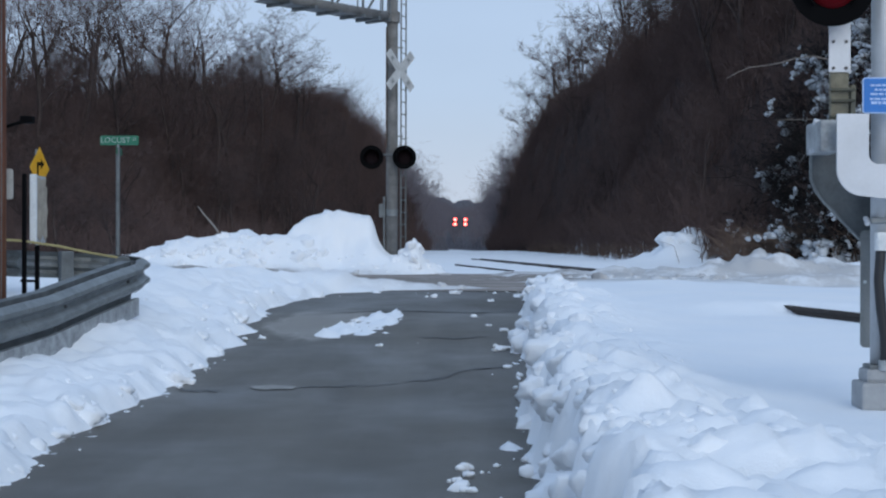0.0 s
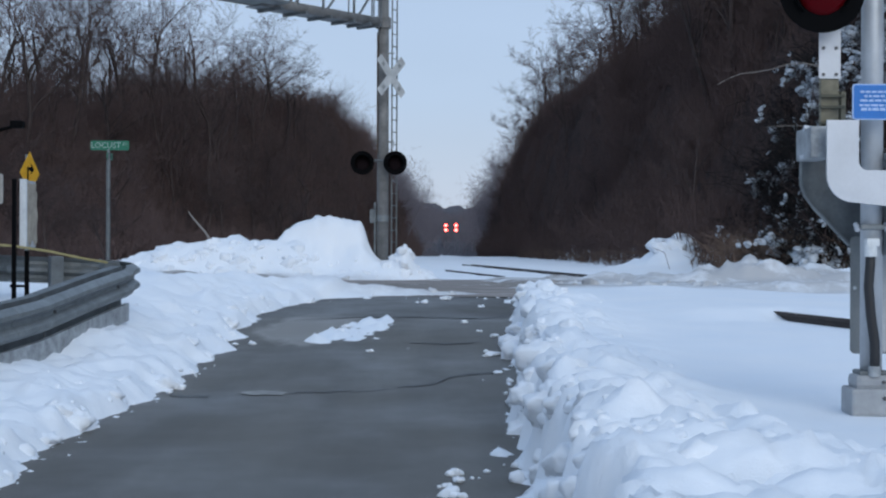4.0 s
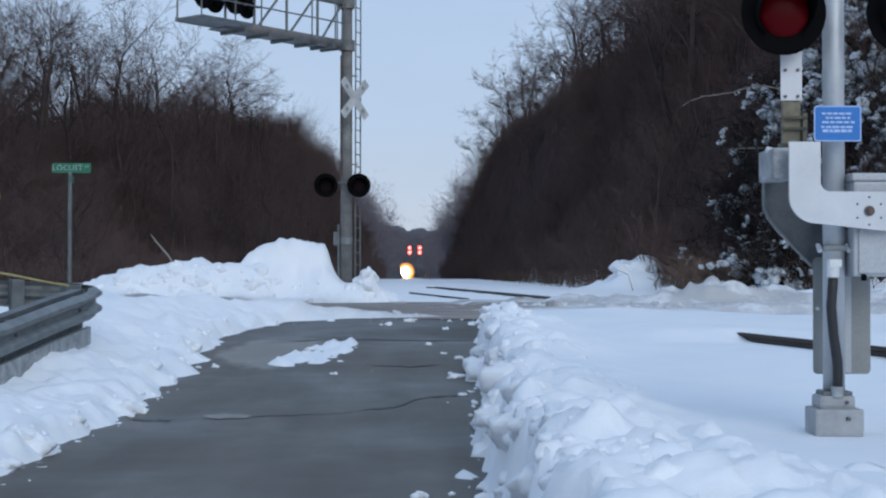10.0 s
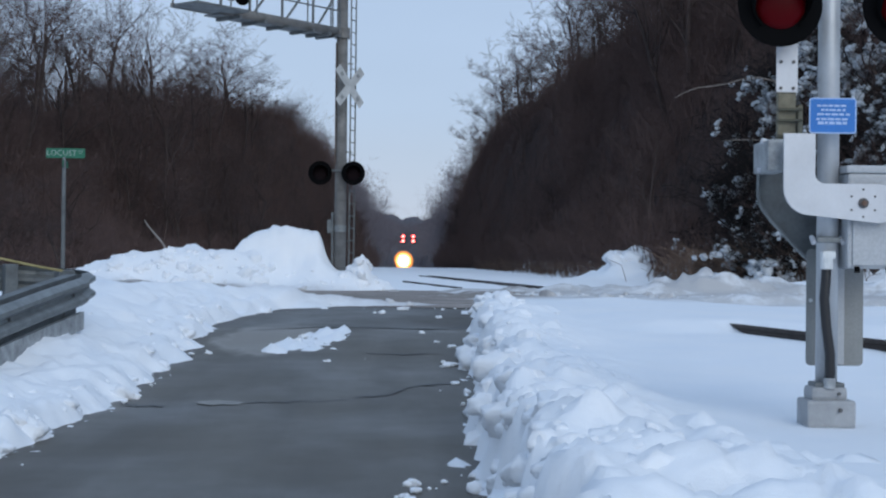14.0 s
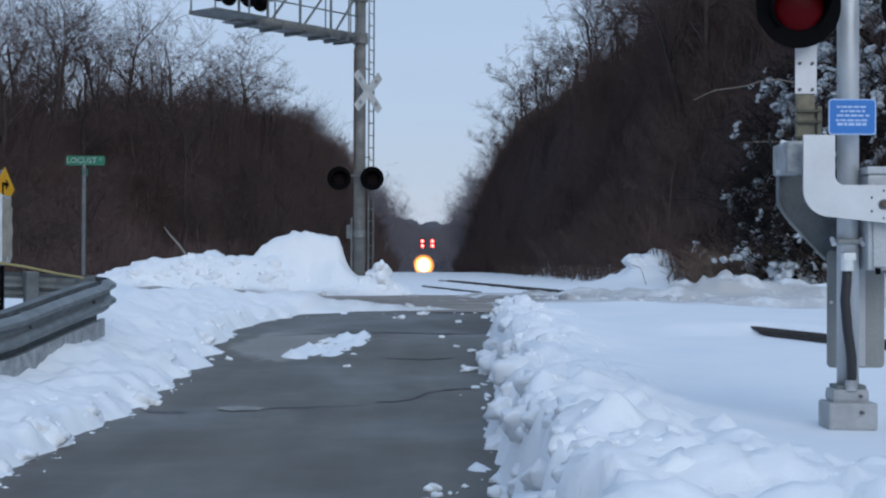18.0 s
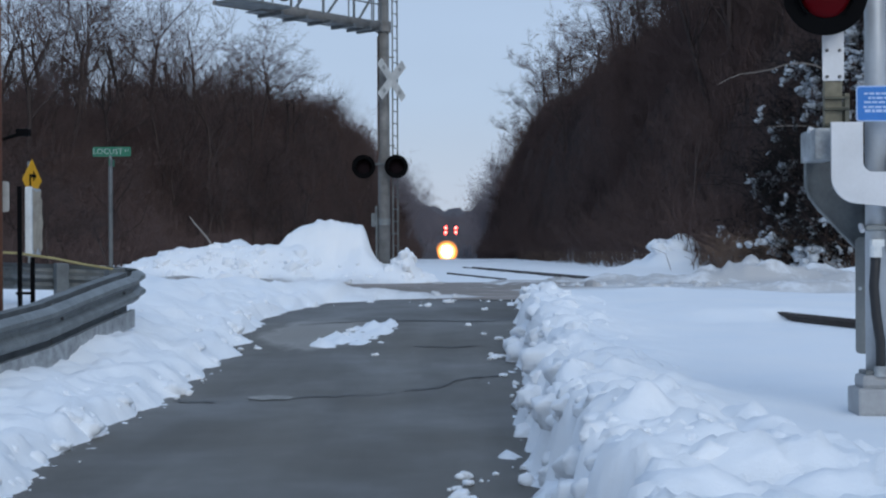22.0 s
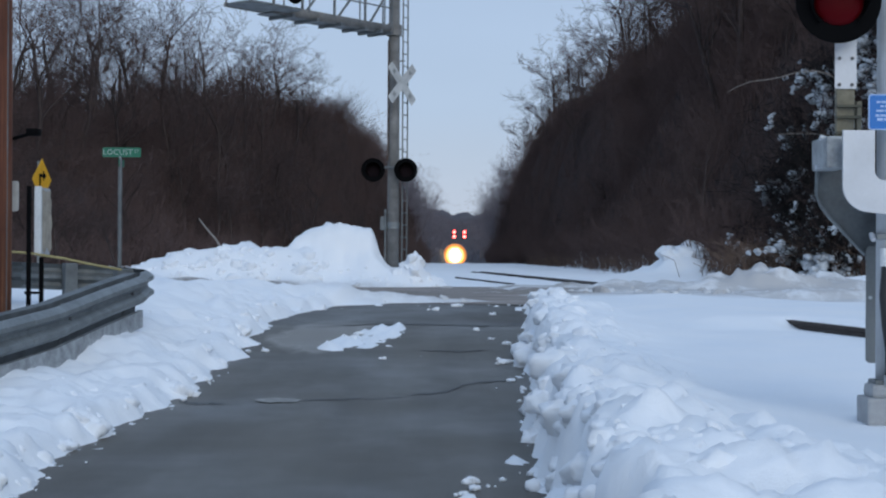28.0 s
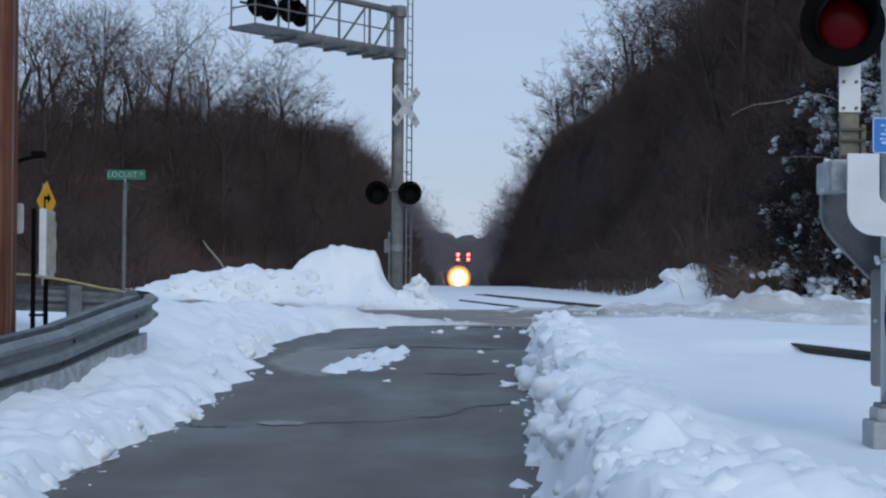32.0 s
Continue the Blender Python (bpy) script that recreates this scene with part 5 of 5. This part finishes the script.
    # far woods, joined
    def far(name, lo, hi, n, sides_of, mat, thin=0.02):
        segs = []
        protos = [grow(random.Random(300 + k), 10.5, 1.0, 2) for k in range(4)]
        for k in range(n):
            y = lo + (hi - lo) * (k / n) ** 1.2
            side = -1 if rng.random() < 0.5 else 1
            if sides_of == "all":
                x = -0.0136 * y + rng.gauss(0, 0.022) * y
            else:
                x = float(track_x(y)) + side * (float(foot_left(y) if side < 0 else foot_right(y)) + 0.8 + rng.random() * 5)
            z = zat(x, y)
            tr, cr = protos[rng.randrange(4)]
            a = rng.uniform(0, 6.28)
            c, s = math.cos(a), math.sin(a)
            sc = rng.uniform(0.75, 1.05)
            pick = tr + [g for g in cr if rng.random() < 0.30]
            for p0, p1, r0, r1 in pick:
                segs.append(((x + sc * (c * p0.x - s * p0.y), y + sc * (s * p0.x + c * p0.y), z + sc * p0.z),
                             (x + sc * (c * p1.x - s * p1.y), y + sc * (s * p1.x + c * p1.y), z + sc * p1.z), max(r0, thin) * sc, max(r1, thin * 0.8) * sc))
        ob = new(name, segs_to_mesh(name, segs, mat, 3))
        tagged(ob, "distant bare woods closing the railway line", "woods", kind="stuff")

    far("far_woods", 235, 560, 330, "sides", HAZED_WOOD)
    far("far_woods", 580, 950, 260, "all", HAZED_WOOD, 0.06)


def thicket(name, x, y, hgt, g):
    """Crooked bare shrubs, each a bent stem with five side shoots, joined."""
    n = len(x)
    z = ground_z(x, y)[0] - 0.1
    root = np.stack([x, y, z], 1)
    H = hgt[:, None]
    lean = np.stack([g.normal(0, 0.22, n), g.normal(0, 0.25, n), np.zeros(n)], 1)
    up = np.array([[0, 0, 1.0]])
    knee = root + H * (up * 0.40 + lean * 0.3 + g.normal(0, 0.07, (n, 3)))
    neck = knee + H * (up * 0.30 + lean * 0.5 + g.normal(0, 0.10, (n, 3)))
    tip = neck + H * (up * 0.30 + lean * 0.6 + g.normal(0, 0.12, (n, 3)))
    pairs = [(root, knee, 0.016, 0.012), (knee, neck, 0.012, 0.009), (neck, tip, 0.009, 0.005)]
    for base, r in ((knee, 0.009), (knee, 0.009), (neck, 0.008), (neck, 0.008), (neck, 0.008)):
        shoot = base + H * (up * g.uniform(0.0, 0.30, (n, 1)) + g.normal(0, 1, (n, 3)) * np.array([[0.17, 0.17, 0.07]]))
        pairs.append((base, shoot, r, 0.005))
    P0, P1 = np.concatenate([p[0] for p in pairs]), np.concatenate([p[1] for p in pairs])
    R0, R1 = np.concatenate([np.full(n, p[2]) for p in pairs]), np.concatenate([np.full(n, p[3]) for p in pairs])
    tagged(new(name, prisms(name, P0, P1, R0, R1, BRUSH, 3)), "tangled brown thicket of bare stems on the slope", "brush", kind="stuff")


def make_brush():
    """Thickets over both slopes, in clumps of uneven height."""
    for side, n, seed in ((-1, 20000, 5), (1, 24000, 6)):
        g = np.random.RandomState(seed)
        y = 44 + 230 * g.rand(n) ** 1.5
        if side < 0:
            x = track_x(y) - foot_left(y) - g.rand(n) ** 1.3 * np.interp(y, (60, 140), (20, 11)) + 0.4
        else:
            x = track_x(y) + foot_right(y) + g.rand(n) ** 1.3 * np.interp(y, (60, 140), (20, 11)) - 0.2
        clump = vnoise(x / 2.3, y / 5.0, 201) * 0.9 + vnoise(x / 0.9, y / 2.0, 203) * 0.5
        hgt = (0.5 + 1.9 * clump) * g.uniform(0.7, 1.25, n) * (1.0 if side < 0 else 0.95)
        thicket("thicket", x, y, hgt, g)
    # taller growth along the left-hand crest
    g = np.random.RandomState(9)
    n = 15000
    y = 84 + 70 * g.rand(n)
    x = track_x(y) - foot_left(y) - np.interp(y, (80, 120, 145), (5, 2.5, 1)) - 20 * g.rand(n) ** 1.2
    clump = 0.75 * vnoise(x / 5.0, y / 12.0, 211) + 0.45 * vnoise(x / 1.6, y / 5.0, 212)
    thicket("thicket", x, y, (0.7 + 4.2 * clump ** 1.7) * g.uniform(0.65, 1.2, n), g)
    # ragged growth along the right-hand crest
    g = np.random.RandomState(19)
    n = 11000
    y = 100 + 120 * g.rand(n)
    x = track_x(y) + foot_right(y) + np.interp(y, (100, 130, 200), (6.5, 4.5, 2.5)) + 6 * g.rand(n) ** 1.4
    clump = 0.7 * vnoise(x / 2.0, y / 9.0, 215) + 0.5 * vnoise(x / 0.8, y / 4.0, 216)
    thicket("thicket", x, y, (0.4 + 2.4 * clump ** 1.8) * g.uniform(0.65, 1.2, n), g)
    n = 5000
    y = 94 + 22 * g.rand(n)
    x = y * g.uniform(0.105, 0.175, n)
    clump = 0.7 * vnoise(x / 2.0, y / 6.0, 217) + 0.5 * vnoise(x / 0.8, y / 3.0, 218)
    thicket("thicket", x, y, (0.8 + 3.6 * clump ** 1.6) * g.uniform(0.65, 1.2, n), g)
    # and under the stand high on the right
    g = np.random.RandomState(10)
    n = 7000
    y = 66 + 46 * g.rand(n)
    x = y * g.uniform(0.155, 0.34, n)
    clump = vnoise(x / 3.0, y / 7.0, 213)
    thicket("thicket", x, y, (2.0 + 4.5 * clump) * g.uniform(0.7, 1.2, n), g)


def snowy_bush(x, y, s, seed, load=0.3, low=0.5):
    """A dark shrub loaded with pads of snow."""
    rng = random.Random(seed)
    t = thing("bush", pose(x, y, zat(x, y) - 0.1, 0, 0, rng.uniform(0, 360)), "dark bush weighed down with clumps of snow", "bush", "snow-laden bushes below the slope")
    segs = []
    tips = []
    for k in range(80):
        a = rng.uniform(0, 6.28)
        d = Vector((math.cos(a) * rng.uniform(0.2, 1.0), math.sin(a) * rng.uniform(0.2, 1.0), rng.uniform(0.7, 2.1))).normalized()
        p = Vector((0, 0, 0))
        L = s * rng.uniform(0.8, 2.0)
        r = 0.025
        for j in range(4):
            d = (d + Vector((rng.gauss(0, 0.2), rng.gauss(0, 0.2), -0.12))).normalized()
            q = p + d * L / 4
            segs.append((p.copy(), q.copy(), r, r * 0.7))
            for w in range(3):
                e = q + Vector((rng.gauss(0, 0.22), rng.gauss(0, 0.22), rng.gauss(0.05, 0.18))) * s
                segs.append((q.copy(), e, 0.010, 0.005))
            p, r = q, r * 0.7
            if j >= 1:
                tips.append(p.copy())
    o = new("branchwork", segs_to_mesh("branchwork", segs, DARK_BUSH, 3))
    o.parent = t
    o["kind"] = "stuff"
    spots = []
    for p in tips:
        near_foot = p.z < 1.0
        if rng.random() < load * (2.0 if near_foot else 0.7 if p.z < 1.9 else 0.4) and p.z > low * s:
            # a drooping bough's load: a ragged pad that runs outward and down
            r = rng.uniform(0.04, 0.13) * (1.9 if rng.random() < 0.22 else 1) * (1.5 if near_foot else 1)
            d = Vector((0.5 * p.x + rng.gauss(0, 0.4), 0.5 * p.y + rng.gauss(0, 0.4), rng.uniform(-1.8, -0.6))).normalized()
            for j in range(rng.randint(3, 9)):
                q = p + d * r * 0.6 * j + Vector((rng.gauss(0, 0.4), rng.gauss(0, 0.4), rng.gauss(0, 0.3))) * r
                spots.append((q.x, q.y, q.z, r * rng.uniform(0.3, 0.9)))
    if not spots:
        spots.append((0.1, -0.1, 0.6 * s, 0.05))
    pads = clod_mesh("snow_pad", spots, "clumps of thin clinging snow", THIN_SNOW)
    pads.parent = t
    del pads["category"]
    return t


def make_bushes():
    rng = random.Random(9)
    k = 0
    for x, y, s in ((9.9, 49.0, 0.9), (10.5, 49.0, 1.1), (11.2, 48.5, 1.3), (12.0, 48.0, 1.4), (12.9, 47.5, 1.5), (13.6, 47.0, 1.4), (14.5, 46.5, 1.5), (10.6, 51.0, 1.3), (11.6, 51.0, 1.5),
                    (12.7, 50.5, 1.6), (14.0, 50.0, 1.6), (9.3, 51.0, 0.9), (9.6, 53.0, 1.0), (12.6, 53.5, 1.6), (14.0, 53.5, 1.6), (11.2, 53.5, 1.4), (15.6, 48.5, 1.6), (15.4, 52.0, 1.7),
                    (10.2, 55.0, 1.2), (11.8, 56.0, 1.5), (13.2, 56.0, 1.6), (14.6, 56.0, 1.6), (15.6, 45.5, 1.3), (16.8, 47, 1.5),
                    (9.9, 45.6, 1.3), (10.5, 44.9, 1.6), (11.1, 45.4, 1.8), (11.7, 44.8, 1.7), (10.7, 46.6, 2.0), (11.4, 46.4, 2.2), (12.1, 45.8, 2.1), (9.4, 46.8, 1.1), (11.9, 47.3, 2.3), (12.6, 46.6, 2.2), (10.6, 49.6, 2.4), (11.3, 50.4, 2.7), (14.2, 44.6, 2.4), (15.0, 45.0, 2.8), (14.6, 43.8, 1.8)):
        snowy_bush(x + 1.2 + rng.uniform(-0.3, 0.3), y + rng.uniform(-0.4, 0.4), s * 0.86, 40 + k, float(np.interp(x / y, (0.20, 0.22, 0.25, 0.28, 0.31), (0.03, 0.08, 0.16, 0.24, 0.50))) * (0.15 if s > 2.0 and x < 13.5 else 1.0), 0.08)
        k += 1


CLODS = []


def clod_protos():
    rng = random.Random(4)
    for k in range(10):
        bm = bmesh.new()
        bmesh.ops.create_icosphere(bm, subdivisions=3 if k < 5 else 2, radius=1.0)
        cuts = [(Vector((rng.gauss(0, 1), rng.gauss(0, 1), rng.gauss(0, 1))).normalized(), rng.uniform(0.6, 0.9)) for _ in range(4)]
        co = []
        for v in bm.verts:
            p = v.co.copy()
            for nrm, d in cuts:
                over = p.dot(nrm) - d
                if over > 0:
                    p -= nrm * over
            p *= 1 + 0.40 * noise.noise(v.co * 1.9 + Vector((k * 9, 0, 0))) + 0.26 * noise.noise(v.co * 4.2 + Vector((0, k * 9, 0))) + 0.12 * noise.noise(v.co * 9.0 + Vector((0, k * 9, 5)))
            co.append(p)
        CLODS.append((np.array(co), np.array([[v.index for v in f.verts] for f in bm.faces])))
        bm.free()


def clod_mesh(name, spots, label, mat=SNOW):
    """spots: x, y, z, radius rows of broken snow, joined as one heap."""
    g = np.random.RandomState(len(spots) + int(spots[0][3] * 1e6) % 997)
    allv, allf, base = [], [], 0
    for x, y, z, r in spots:
        co, fa = CLODS[g.randint(5) if r > 0.09 else 5 + g.randint(5)]
        a, b = g.uniform(0, 6.28), g.uniform(-0.6, 0.6)
        c, s = math.cos(a), math.sin(a)
        cb, sb = math.cos(b), math.sin(b)
        m = np.array([[c, -s, 0], [s, c, 0], [0, 0, 1]]) @ np.array([[1, 0, 0], [0, cb, -sb], [0, sb, cb]])
        sc = r * np.array([g.uniform(0.8, 1.3), g.uniform(0.8, 1.3), g.uniform(0.6, 0.95)])
        allv.append((co * sc) @ m.T + (x, y, z))
        allf.append(fa + base)
        base += len(co)
    v, f = np.concatenate(allv), np.concatenate(allf)
    me = bpy.data.meshes.new(name)
    me.vertices.add(len(v))
    me.vertices.foreach_set("co", v.ravel())
    me.loops.add(3 * len(f))
    me.loops.foreach_set("vertex_index", f.ravel())
    me.polygons.add(len(f))
    me.polygons.foreach_set("loop_start", np.arange(len(f)) * 3)
    me.polygons.foreach_set("use_smooth", np.ones(len(f), bool))
    me.update(calc_edges=True)
    me.materials.append(mat)
    return tagged(new(name, me), label, "snow", kind="stuff")


def broken_snow():
    g = np.random.RandomState(8)

    def settle(xs, ys, rs, sink=0.25):
        z = ground_z(np.array(xs), np.array(ys))[0]
        zr = road_z(np.array(ys)) - 0.3 * np.array(rs)
        return list(zip(xs, ys, np.maximum(z, zr) - sink * np.array(rs), rs))

    # cut edge and trodden heap on the right of the road
    n = 300
    y = 6.5 + 19 * g.rand(n) ** 1.3
    x = np.interp(y, RIGHT_Y, RIGHT_X) + g.gamma(1.6, 0.16, n) - 0.10
    r = np.clip(g.gamma(2.2, 0.035, n), 0.025, 0.20)
    spots = settle(x, y, r, 0.62)
    n = 130
    y = 6.0 + 9.5 * g.rand(n) ** 1.2
    x = np.interp(y, RIGHT_Y, RIGHT_X) + 0.2 + g.rand(n) ** 1.2 * np.interp(y, HEAP_Y, HEAP_W)
    r = np.clip(g.gamma(2.4, 0.036, n), 0.03, 0.24)
    spots += settle(x, y, r, 0.8)
    # crumbs at the foot
    n = 26
    y = 6.5 + 18 * g.rand(n) ** 1.3
    x = np.interp(y, RIGHT_Y, RIGHT_X) - g.gamma(1.2, 0.09, n)
    spots += [(a, b, float(road_z(np.array(b))) + 0.3 * c, c) for a, b, c in zip(x, y, np.clip(g.gamma(1.5, 0.014, n), 0.008, 0.06))]
    clod_mesh("broken_snow", spots, "broken chunks of plowed snow along the bank")
    # left edge
    n = 230
    y = 7.5 + 17.5 * g.rand(n) ** 1.3
    x = np.interp(y, LEFT_Y, LEFT_X) - g.gamma(1.6, 0.20, n) + 0.10
    spots = settle(x, y, np.clip(g.gamma(2.2, 0.028, n), 0.02, 0.13), 0.68)
    n = 18
    y = 7.5 + 17 * g.rand(n) ** 1.3
    x = np.interp(y, LEFT_Y, LEFT_X) + g.gamma(1.2, 0.07, n)
    spots += [(a, b, float(road_z(np.array(b))) + 0.3 * c, c) for a, b, c in zip(x, y, np.clip(g.gamma(1.5, 0.012, n), 0.008, 0.05))]
    clod_mesh("broken_snow", spots, "broken chunks of plowed snow along the bank")
    # far bank, street edges and the drift on the road
    n = 420
    x = -9.5 + 9.2 * g.rand(n)
    y = 34.7 + g.normal(0, 0.55, n)
    off_mound = (np.abs(x + 3.28) > 1.35) | (y < 34.9)
    x, y = x[off_mound], y[off_mound]
    spots = settle(x, y, np.clip(g.gamma(2.2, 0.045, len(x)), 0.03, 0.22), 0.62)
    n = 260
    x = np.where(g.rand(n) < 0.5, -9 + 7 * g.rand(n), 1.4 + 9 * g.rand(n))
    y = 26.6 + g.normal(0, 0.5, n) + np.where(x > 1.3, 3.5 * g.rand(n), 0)
    spots += settle(x, y, np.clip(g.gamma(2.0, 0.04, n), 0.03, 0.20), 0.35)
    n = 9
    x, y = -1.35 + g.normal(0, 0.34, n), 19.0 + g.normal(0, 0.9, n)
    spots += settle(x - 0.1 * (y - 19), y, np.clip(g.gamma(2.0, 0.022, n), 0.015, 0.10), 0.3)
    n = 90
    x, y = 7.5 + 1.5 * g.rand(n), 54 + 3 * g.rand(n)
    spots += settle(x, y, np.clip(g.gamma(2.5, 0.08, n), 0.08, 0.40), 0.1)
    n = 24
    x, y = -1.6 + 2.8 * g.rand(n), 24.6 + 1.6 * g.rand(n)
    spots += settle(x, y, np.clip(g.gamma(1.6, 0.025, n), 0.015, 0.12), 0.2)
    n = 70
    x = 9.2 + 5.0 * g.rand(n)
    y = 45.6 - 0.25 * (x - 9) + g.normal(0, 0.5, n)
    spots += settle(x, y, np.clip(g.gamma(2.2, 0.09, n), 0.06, 0.42), 0.0)
    clod_mesh("broken_snow", spots, "crumbled snow along the street")


def make_weeds():
    g = np.random.RandomState(12)
    segs = []
    n = 1200
    y = 43 + 75 * g.rand(n) ** 1.4
    x = track_x(y) + foot_right(y) + g.normal(0.2, 0.8, n)
    keep = np.hypot(x - 8.2, (y - 55) / 2) > 1.3
    x, y = x[keep], y[keep]
    n = len(x)
    z = ground_z(x, y)[0]
    h = g.uniform(0.2, 1.0, n)
    for k in range(n):
        lx, ly = g.normal(0, 0.5) * h[k], g.normal(0, 0.4) * h[k]
        p = (x[k], y[k], z[k] - 0.05)
        m = (x[k] + lx * 0.4, y[k] + ly * 0.4, z[k] + h[k] * 0.6)
        segs.append((p, m, 0.014, 0.010))
        segs.append((m, (x[k] + lx * 1.4, y[k] + ly, z[k] + h[k] * 0.8), 0.012, 0.006))
    # taller tan brush in front of the snowy bushes
    n = 1000
    x = 8.3 + 7.5 * g.rand(n)
    y = 47.0 - 0.3 * (x - 9) + g.normal(0, 0.9, n)
    z = ground_z(x, y)[0]
    h = g.uniform(0.3, 1.5, n)
    for k in range(n):
        lx, ly = g.normal(0, 0.45) * h[k], g.normal(0, 0.4) * h[k]
        m = (x[k] + lx * 0.4, y[k] + ly * 0.4, z[k] + h[k] * 0.6)
        segs.append(((x[k], y[k], z[k] - 0.05), m, 0.013, 0.010))
        segs.append((m, (x[k] + lx * 1.4, y[k] + ly, z[k] + h[k]), 0.010, 0.005))
        segs.append((m, (x[k] - lx, y[k] + ly, z[k] + h[k] * 0.85), 0.009, 0.005))
    tagged(new("dead_weed_strip", segs_to_mesh("dead_weed_strip", segs, WEED, 3)), "dead tan weeds at the foot of the slope", "weeds", kind="stuff")


def loose_branches():
    for pts, r, lab in (([(8.95, 50, 7.15), (9.3, 50, 7.35), (9.75, 50, 7.53), (10.3, 50.1, 7.6), (10.8, 50, 7.68), (11.3, 50, 7.84), (11.9, 50, 7.91), (12.4, 50, 7.8), (12.8, 50.2, 7.6)], [0.009, 0.012, 0.014, 0.016, 0.017, 0.018, 0.020, 0.022, 0.024], "long pale bare branch arching from the slope"),
                        ([(-8.55, 46, 2.62), (-8.45, 46, 2.48), (-8.35, 46, 2.35), (-8.0, 46, 1.95), (-7.75, 46, 1.55), (-7.6, 46, 1.1)], [0.016, 0.022, 0.03, 0.035, 0.04, 0.04], "broken pale stick standing out of the brush"),
                        ([(10.6, 50, 5.7), (11.6, 50, 5.75), (12.4, 50, 5.7)], 0.02, "thin pale twig in the bushes")):
        ob = new("branch", finish("branch", tube(pts, r, 6), PALE))
        tagged(ob, lab, "branch")


# ---------- build ----------
clod_protos()
make_ground()
make_roads()
make_rails()
near_signal()
far_signal()
line_signal()
engine = locomotive()
guard_rail()
street_sign()
turn_sign()
notice_board()
utility_pole()
strap()
loose_clods()
make_woods()
make_brush()
make_bushes()
loose_branches()
make_weeds()
broken_snow()


def motions():
    rows = []
    for t, x, y, turn in ((0, -42, 625, 24), (3, -29, 592, 22), (6, -16.5, 561, 19), (8, -13.0, 538, 15), (9, -10.2, 526, 12), (10, -5.5, 515, 7), (11, -4.8, 505, 5), (12, -4.2, 495, 3.5), (14, -3.5, 478, 1.5),
                          (17, -3.2, 458, 0.6), (20, -3.1, 442, 0.4), (23, -3.0, 428, 0.4), (26, -2.95, 416, 0.4), (29, -2.9, 405, 0.4), (32, -2.85, 395, 0.4)):
        rows.append((t, pose(x, y, CROSS_Z - 0.1 - float(line_drop(y)), 0, 0, -turn)))
    walk(engine, rows)


motions()
